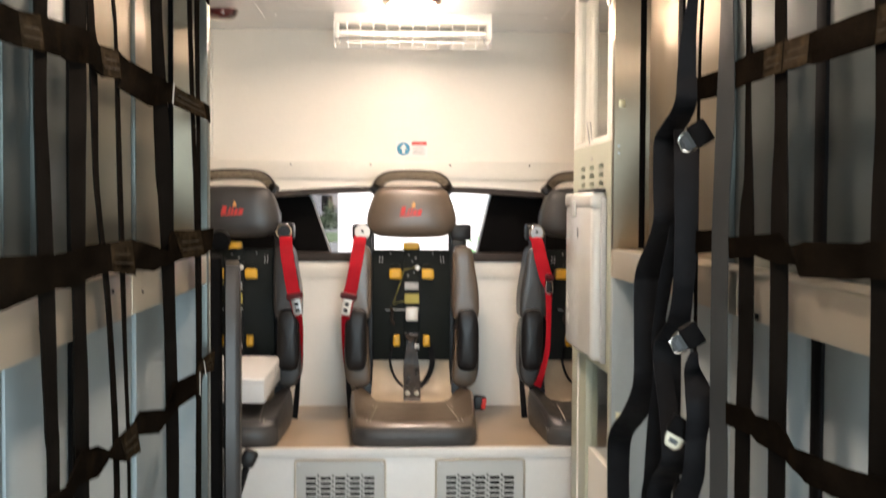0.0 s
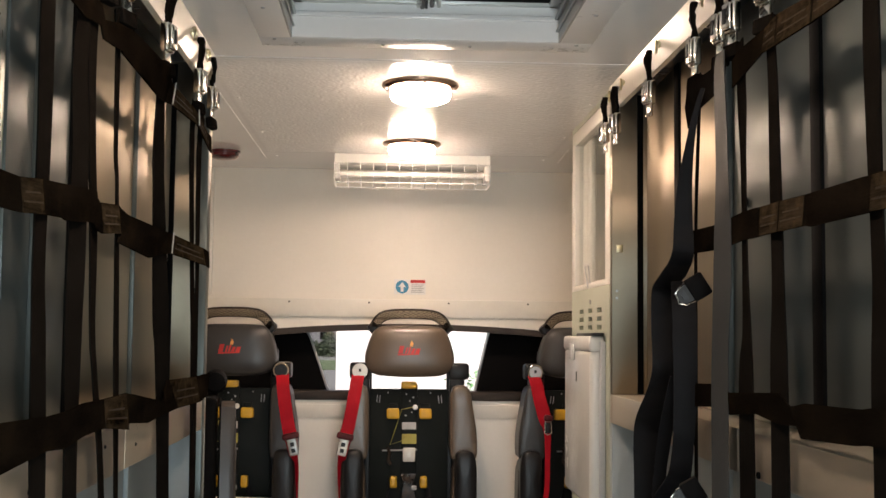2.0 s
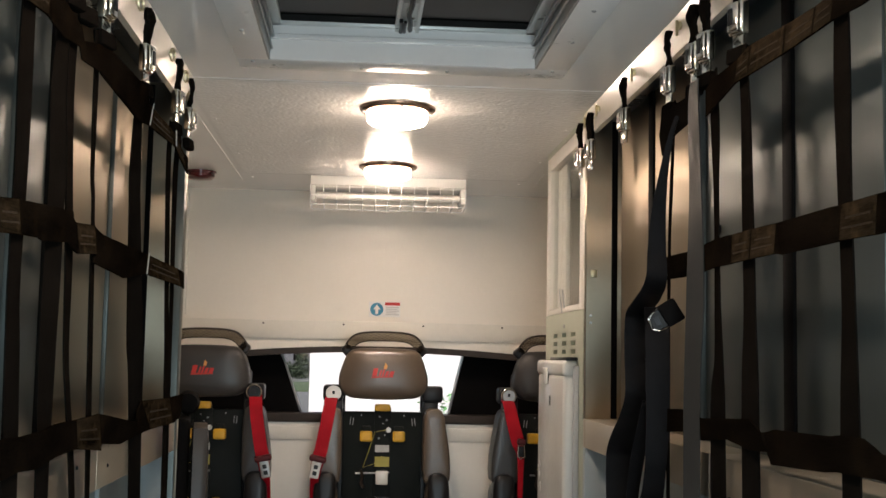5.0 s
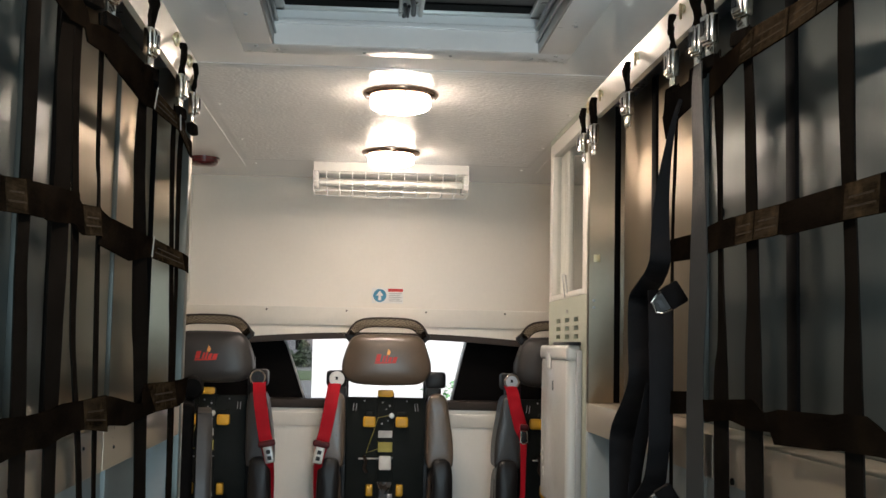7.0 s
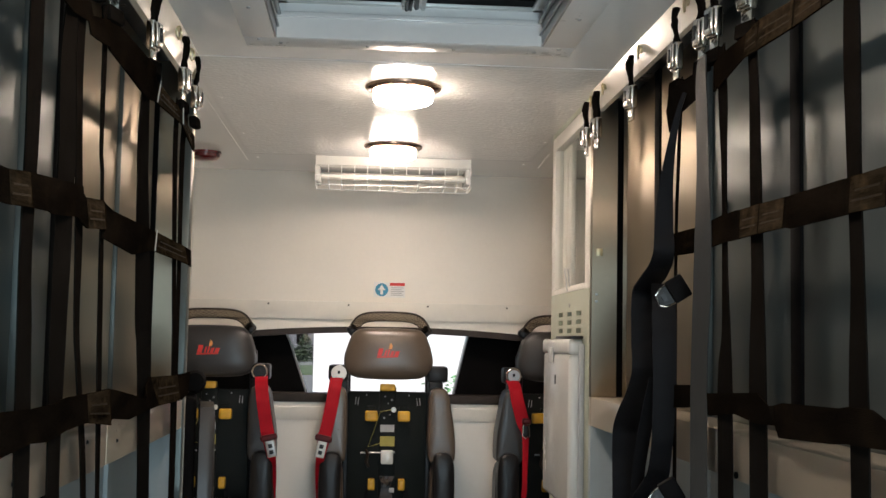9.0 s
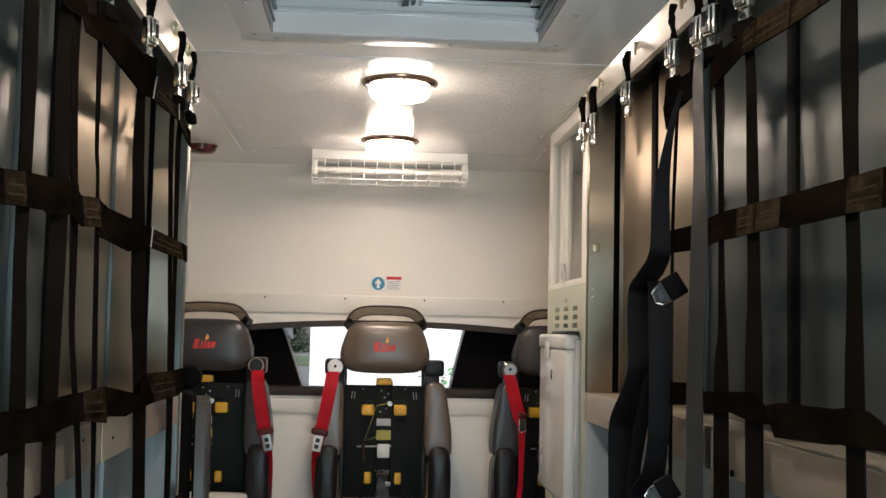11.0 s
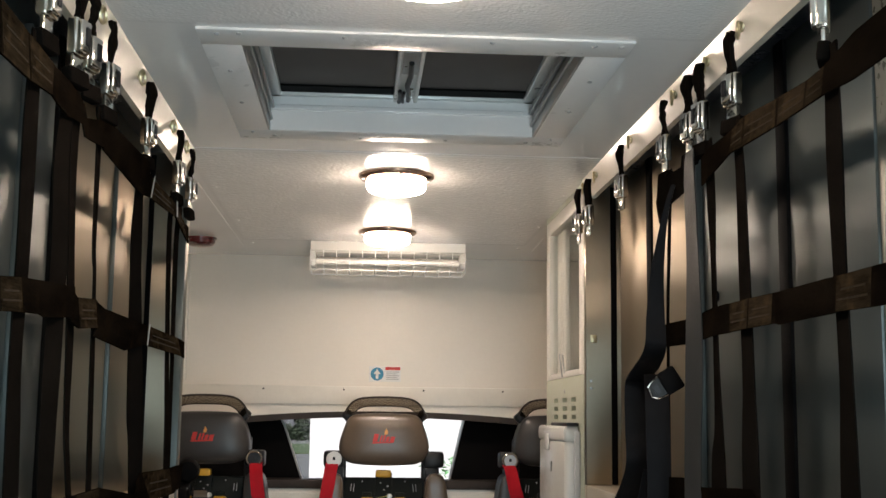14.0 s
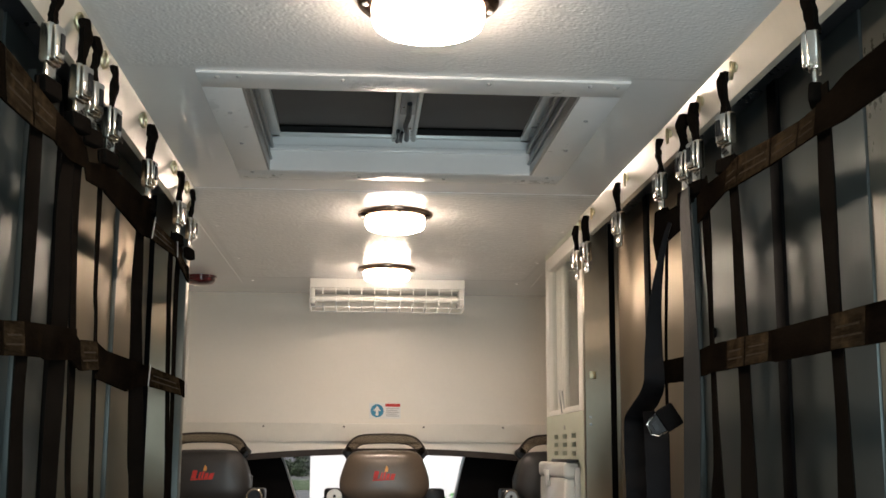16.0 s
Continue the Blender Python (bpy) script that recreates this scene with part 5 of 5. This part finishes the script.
    if marked:
        rows = [(X(bx), 4.862, 1.262, 90), (X(bx + o * 0.004), 4.818, 1.236, 90), (X(bx + o * 0.014), 4.782, 1.17, 90), (X(bx + o * 0.032), 4.768, 1.07, 92), (X(bx + o * 0.042), 4.762, 1.03, 95), (X(bx + o * 0.054), 4.768, 0.96, 104, 0.036), (X(bx + o * 0.060), 4.80, 0.90, 108, 0.028), (X(bx + o * 0.060), 4.83, 0.82, 110, 0.024),
                (X(bx + o * 0.056), 4.85, 0.74, 110, 0.018), (X(bx + o * 0.050), 4.86, 0.69, 108, 0.014)]
        ty, tz, tx = 4.755, 1.00, X(bx + o * 0.050)
    else:
        rows = [(X(bx), 4.862, 1.262, 90), (X(bx + 0.006), 4.818, 1.236, 90), (X(bx + 0.014), 4.782, 1.18, 92), (X(bx + 0.034), 4.768, 1.10, 94), (X(bx + 0.044), 4.762, 1.05, 112, 0.030), (X(bx + 0.044), 4.758, 0.95, 115, 0.022), (X(bx + 0.040), 4.752, 0.82, 115, 0.020),
                (X(bx + 0.018), 4.755, 0.72, 110, 0.024), (X(bx + 0.002), 4.77, 0.668, 95, 0.030)]
        ty, tz, tx = 4.755, 1.075, X(bx + 0.045)
    belt = part("shoulder_belt", ribbon(rows, 0.05, steps=7, seed=12, wobble=2), RED_BELT, st, "bright red shoulder belt")
    lean = about((tx, ty, tz), 0, flip * -12 if marked else 8, 0)
    part("belt_stop", box(tx - (0.033 if marked else 0.020), tx + (0.033 if marked else 0.014), ty - 0.014, ty + 0.012, tz + 0.016, tz + 0.040, 0.008, 3, turn=lean), STOP, belt, "dark red belt stop")
    if marked:
        tongue = part("tongue", box(tx - 0.019, tx + 0.019, ty - 0.007, ty + 0.006, tz - 0.048, tz + 0.022, 0.006, 3, turn=lean), PLASTIC_WHITE if buckled else ALU_COOL, belt, "white belt tongue" if buckled else "dull metal belt tongue")
        for low, high in ((-0.036, -0.020), (-0.012, 0.004)):
            part("tongue_hole", box(tx - 0.008, tx + 0.008, ty - 0.0085, ty - 0.0065, tz + low, tz + high, 0.0008, 1, turn=lean), PLASTIC, tongue)
    else:
        tongue = part("tongue", round_bar([(tx - 0.014, ty - 0.012, tz + 0.016), (tx + 0.010, ty - 0.012, tz + 0.016), (tx + 0.012, ty - 0.012, tz - 0.030), (tx - 0.004, ty - 0.012, tz - 0.036), (tx - 0.014, ty - 0.012, tz - 0.028)], 0.0028, None, 6, True), CHROME, belt, "chrome belt tongue frame")
        part("tongue_plate", box(tx - 0.012, tx + 0.010, ty - 0.011, ty - 0.006, tz - 0.030, tz + 0.012, 0.002, 2), PLASTIC, tongue)
    part("lower_belt", ribbon([(X(bx + o * 0.052), 4.865, 0.72, 110, 0.016), (X(bx + o * 0.045), 4.865, 0.63, 100, 0.022), (X(bx + o * 0.035), 4.87, BZ + 0.004, 95, 0.024)], steps=5, seed=5), BELT, st)
    if buckled:
        part("buckle_stalk", round_bar([(X(0.19), 4.82, BZ + 0.01), (X(0.235), 4.77, BZ + 0.055), (X(0.258), 4.74, BZ + 0.075)], 0.010), PLASTIC, st)
        bt = about((X(0.265), 4.73, BZ + 0.088), 0, 8, 0)
        bk = part("belt_buckle", box(X(0.240), X(0.288), 4.715, 4.745, BZ + 0.060, BZ + 0.118, 0.008, 2, turn=bt), PLASTIC, st)
        part("release_button", box(X(0.272), X(0.2895), 4.710, 4.718, BZ + 0.070, BZ + 0.110, 0.003, 2, turn=bt), RED, bk, "red release button")
    return st


# the outer seats take a darker vinyl tone than the middle one
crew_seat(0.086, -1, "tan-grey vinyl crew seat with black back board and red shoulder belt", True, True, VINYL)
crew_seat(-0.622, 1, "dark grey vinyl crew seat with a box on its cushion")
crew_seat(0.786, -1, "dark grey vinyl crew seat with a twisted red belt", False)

bx0 = thing("white_box", (-0.52, 4.58, BZ + 0.1), "plain white cardboard box lying on a seat cushion", "box")
m = Matrix.Translation((0, 0, 0.012)) @ about((-0.46, 4.45, 0.63), 5.5, 0, -4)
carton = part("carton", box(-0.72, -0.46, 4.45, 4.83, 0.645, 0.733, 0.004, turn=m), CARD, bx0)
part("carton_lid", box(-0.722, -0.458, 4.448, 4.832, 0.716, 0.737, 0.003, turn=m), CARD, bx0)
part("lid_flap", box(-0.4585, -0.4560, 4.70, 4.73, 0.69, 0.722, 0.001, turn=m), CARD, carton)

# ---- folded side seat behind the west locker ----
js = thing("folding_seat", (-0.54, 4.05, 0.0), "grey padded folding seat with black shell, folded up against the locker", "seat")
part("shell", box(-0.588, -0.536, 3.88, 4.26, 0.10, 1.22, 0.015, 3), RUBBER, js, "black seat shell")
part("shell_edge", box(-0.530, -0.524, 3.88, 4.26, 0.12, 1.20, 0.002), RUBBER, js)
o = [(3.90, 0.22), (3.88, 0.4), (3.88, 1.12), (3.91, 1.19), (4.24, 1.19), (4.27, 1.12), (4.27, 0.4), (4.25, 0.22)]
part("back_pad", pillow(o, "x", -0.478, -0.53, 0.022, 0.006), VINYL_GREY, js, "grey vinyl pad")
part("head_roll", lathe([(0.001, -0.09), (0.03, -0.085), (0.038, -0.06), (0.038, 0.06), (0.03, 0.085), (0.001, 0.09)], (-0.545, 4.14, 1.262), "y", 20), RUBBER, js)
part("seat_foot", box(-0.60, -0.50, 3.90, 4.26, 0.0, 0.10, 0.01), PLASTIC, js)
part("belt_stalk", round_bar([(-0.50, 3.94, 0.40), (-0.475, 3.98, 0.47), (-0.455, 4.00, 0.53)], 0.012), BELT, js)
part("belt_buckle", box(-0.475, -0.425, 3.98, 4.02, 0.52, 0.58, 0.014, 3, turn=about((-0.45, 4.00, 0.55), 0, 25, 0)), PLASTIC, js)

js.location.x -= 0.022
js.rotation_euler.z = radians(7.5)

# ---- lights and signs ----


def ceiling_light(y, label):
    cl = thing("ceiling_light", (0.074, y, ZC), label, "ceiling light", "ceiling lights")
    rim = part("bezel", lathe([(0.109, 0.0), (0.108, -0.007), (0.101, -0.013), (0.0885, -0.0155), (0.0875, -0.0155), (0.0875, -0.004)], (0.074, y, ZC), "z", 48), BEZEL, cl, "copper-tinted metal bezel")
    part("lens_rim", lathe([(0.0862, -0.016), (0.086, -0.034), (0.0825, -0.042)], (0.074, y, ZC), "z", 48), LENS_SIDE, cl, "lit frosted rim")
    part("lens", lathe([(0.0822, -0.0425), (0.076, -0.047), (0.060, -0.052), (0.032, -0.055), (0.001, -0.056)], (0.074, y, ZC), "z", 48), LENS, cl, "lit frosted lens")
    for k in range(4):
        a = k * math.pi / 2 + 0.1
        part("bezel_screw", rivet(0.074 + 0.096 * math.cos(a), y + 0.096 * math.sin(a), ZC - 0.0135, "-z", 0.005), GREY_PRINT, rim)
    return cl


for y in (1.80, 3.435, 4.465):
    ceiling_light(y, "round lit ceiling light with metal bezel and frosted lens")

red = thing("red_dome_light", (-0.65, 4.735, ZC), "dark red unlit round lens on the ceiling", "signal light")
part("base_ring", lathe([(0.062, 0.0), (0.062, -0.008), (0.056, -0.010)], (-0.65, 4.735, ZC), "z", 32), RED_LENS, red)
part("lens", lathe([(0.056, -0.004), (0.056, -0.022), (0.045, -0.032), (0.02, -0.036), (0.001, -0.037)], (-0.65, 4.735, ZC), "z", 32), RED_LENS, red)

batten = thing("batten_light", (0.085, 4.9, ZC), "white fluorescent batten light with wire guard, switched off", "light fitting")
FXA, FXB = -0.222, 0.390
part("housing", box(FXA, FXB, 4.76, 4.90, 2.086, ZC, 0.004), PLASTIC_WHITE, batten)
part("reflector", plate([(4.735, ZC - 0.001), (4.735, 2.092), (4.742, 2.092), (4.76, ZC - 0.001)], "x", FXA, FXB), PLASTIC_WHITE, batten)
for xx in (FXA, FXB - 0.02):
    part("end_cap", box(xx, xx + 0.02, 4.745, 4.90, 2.030, 2.092, 0.006), PLASTIC_WHITE, batten)
part("tube", round_bar([(FXA + 0.02, 4.80, 2.056), (FXB - 0.02, 4.80, 2.056)], 0.013, None, 14), TUBE, batten, "unlit fluorescent tube")
guard = part("wire_guard", round_bar([(FXA, 4.738, 2.016), (FXB, 4.738, 2.016)], 0.0022, None, 6), WHITE_PRINT, batten, "white wire guard")
part("guard_wire", round_bar([(FXA, 4.90, 2.016), (FXB, 4.90, 2.016)], 0.0022, None, 6), WHITE_PRINT, guard)
part("guard_wire", round_bar([(FXA, 4.738, 2.052), (FXB, 4.738, 2.052)], 0.0018, None, 6), WHITE_PRINT, guard)
for k in range(13):
    xx = FXA + (FXB - FXA) * k / 12
    part("guard_wire", round_bar([(xx, 4.737, 2.092), (xx, 4.737, 2.016), (xx, 4.90, 2.016), (xx, 4.90, 2.09)], 0.0018, None, 6), WHITE_PRINT, guard)

sg = thing("safety_sign", (0.09, NORTH - 0.002, 1.594), "small safety sticker with blue disc and red-headed panel", "sign")
part("sheet", box(0.022, 0.157, NORTH - 0.0035, NORTH - 0.0005, 1.594, 1.659, 0.0004, 1), WHITE_PRINT, sg)
part("disc", lathe([(0.028, 0), (0.028, -0.0008)], (0.056, NORTH - 0.0036, 1.6265), "y", 32), BLUE, sg, "blue disc")
part("arrow", plate([(0.050, 1.606), (0.062, 1.606), (0.062, 1.626), (0.072, 1.626), (0.056, 1.648), (0.040, 1.626), (0.050, 1.626)], "y", NORTH - 0.0052, NORTH - 0.0045), WHITE_PRINT, sg, "white arrow")
part("header_bar", box(0.091, 0.155, NORTH - 0.0043, NORTH - 0.0036, 1.644, 1.657), RED, sg, "red bar")
for k in range(5):
    part("text_bar", box(0.095, 0.150 - 0.008 * (k % 2), NORTH - 0.0043, NORTH - 0.0036, 1.634 - 0.0078 * k, 1.6375 - 0.0078 * k), GREY_PRINT, sg)

# ---- outside ----
GZ = -0.95
bm = bmesh.new()
bmesh.ops.create_grid(bm, x_segments=2, y_segments=2, size=1500, matrix=Matrix.Translation((0, 0, GZ)))
alone("ground", bm, CONCRETE, "pale concrete yard", "ground", "structure")
alone("lawn", box(-60, -0.9, 78, 104, GZ - 0.3, GZ + 0.05), GRASS, "strip of green lawn", "grass", "stuff")
wb = thing("white_building", (3.2, 11.5, GZ), "sunlit white rendered wall of a building", "building")
part("wall", box(-0.455, 9, 11, 12, GZ, 4.2, 0.01), WHITE_RENDER, wb)
part("roof_cap", box(-0.52, 9.06, 10.94, 12.06, 4.2, 4.3, 0.02), ROOF, wb)
hs = thing("far_house", (-12, 134, GZ), "far grey rendered house with slate roof", "house")
part("wall", box(-30, 4, 130, 138, GZ, 4.2), GREY_RENDER, hs)
part("roof", plate([(129.4, 4.2), (134, 7.4), (138.6, 4.2)], "x", -30.4, 4.4), ROOF, hs)
for k in range(12):
    part("window", box(-28.6 + 2.7 * k, -27.4 + 2.7 * k, 129.96, 130.02, 0.8, 2.6, 0.02), DARK, hs)


def hedge(x, y, w, h, seed):
    """A clipped bush of many small leaves."""
    rnd = random.Random(seed)
    hb = thing("bush", (x, y, GZ), "dark green bush before the far house", "bush", "bushes along the lawn")
    bm = bmesh.new()
    for k in range(700):
        a, r = rnd.uniform(0, 6.28), rnd.random() ** 0.5
        p = Vector((x + w / 2 * r * math.cos(a), y + 0.8 * r * math.sin(a), GZ + 0.15 + h * rnd.random() * (1 - 0.5 * r * r)))
        u = Vector((rnd.uniform(-1, 1), rnd.uniform(-1, 1), rnd.uniform(-1, 1))).normalized() * rnd.uniform(0.12, 0.24)
        v = u.cross(Vector((rnd.uniform(-1, 1), rnd.uniform(-1, 1), 1))).normalized() * 0.1
        bm.faces.new([bm.verts.new(p + q) for q in (-u, v, u, -v)])
    part("leaves", bm, LEAF, hb, smooth=False)
    part("stem", round_bar([(x, y, GZ), (x, y, GZ + h * 0.7)], 0.05), OIL, hb)


for k, (x, y, w, h) in enumerate(((-9.6, 118, 2.6, 2.4), (-7.0, 121, 1.8, 1.5), (-5.4, 116, 1.6, 2.8), (-12.5, 120, 3.0, 2.0))):
    hedge(x, y, w, h, 40 + k)
rnd = random.Random(5)
bm = bmesh.new()
for k in range(1400):
    p = Vector((0.74 + rnd.gauss(0, 0.13), 8.6 + rnd.gauss(0, 0.12), GZ + 0.1 + rnd.random() ** 0.8 * 2.02))
    a, b = rnd.uniform(0, 6.28), rnd.uniform(-0.8, 0.8)
    u = Vector((math.cos(a), math.sin(a), b)).normalized() * rnd.uniform(0.015, 0.035)
    v = u.cross(Vector((rnd.uniform(-1, 1), rnd.uniform(-1, 1), 1))).normalized() * rnd.uniform(0.008, 0.018)
    bm.faces.new([bm.verts.new(p + q) for q in (-u, v, u, -v)])
sh = thing("shrub", (0.75, 8.6, GZ), "slim green shrub outside the window", "shrub")
part("leaves", bm, SHRUB, sh, smooth=False)
part("stem", round_bar([(0.75, 8.6, GZ), (0.76, 8.62, GZ + 1.0), (0.74, 8.6, GZ + 1.7)], 0.02), OIL, sh)
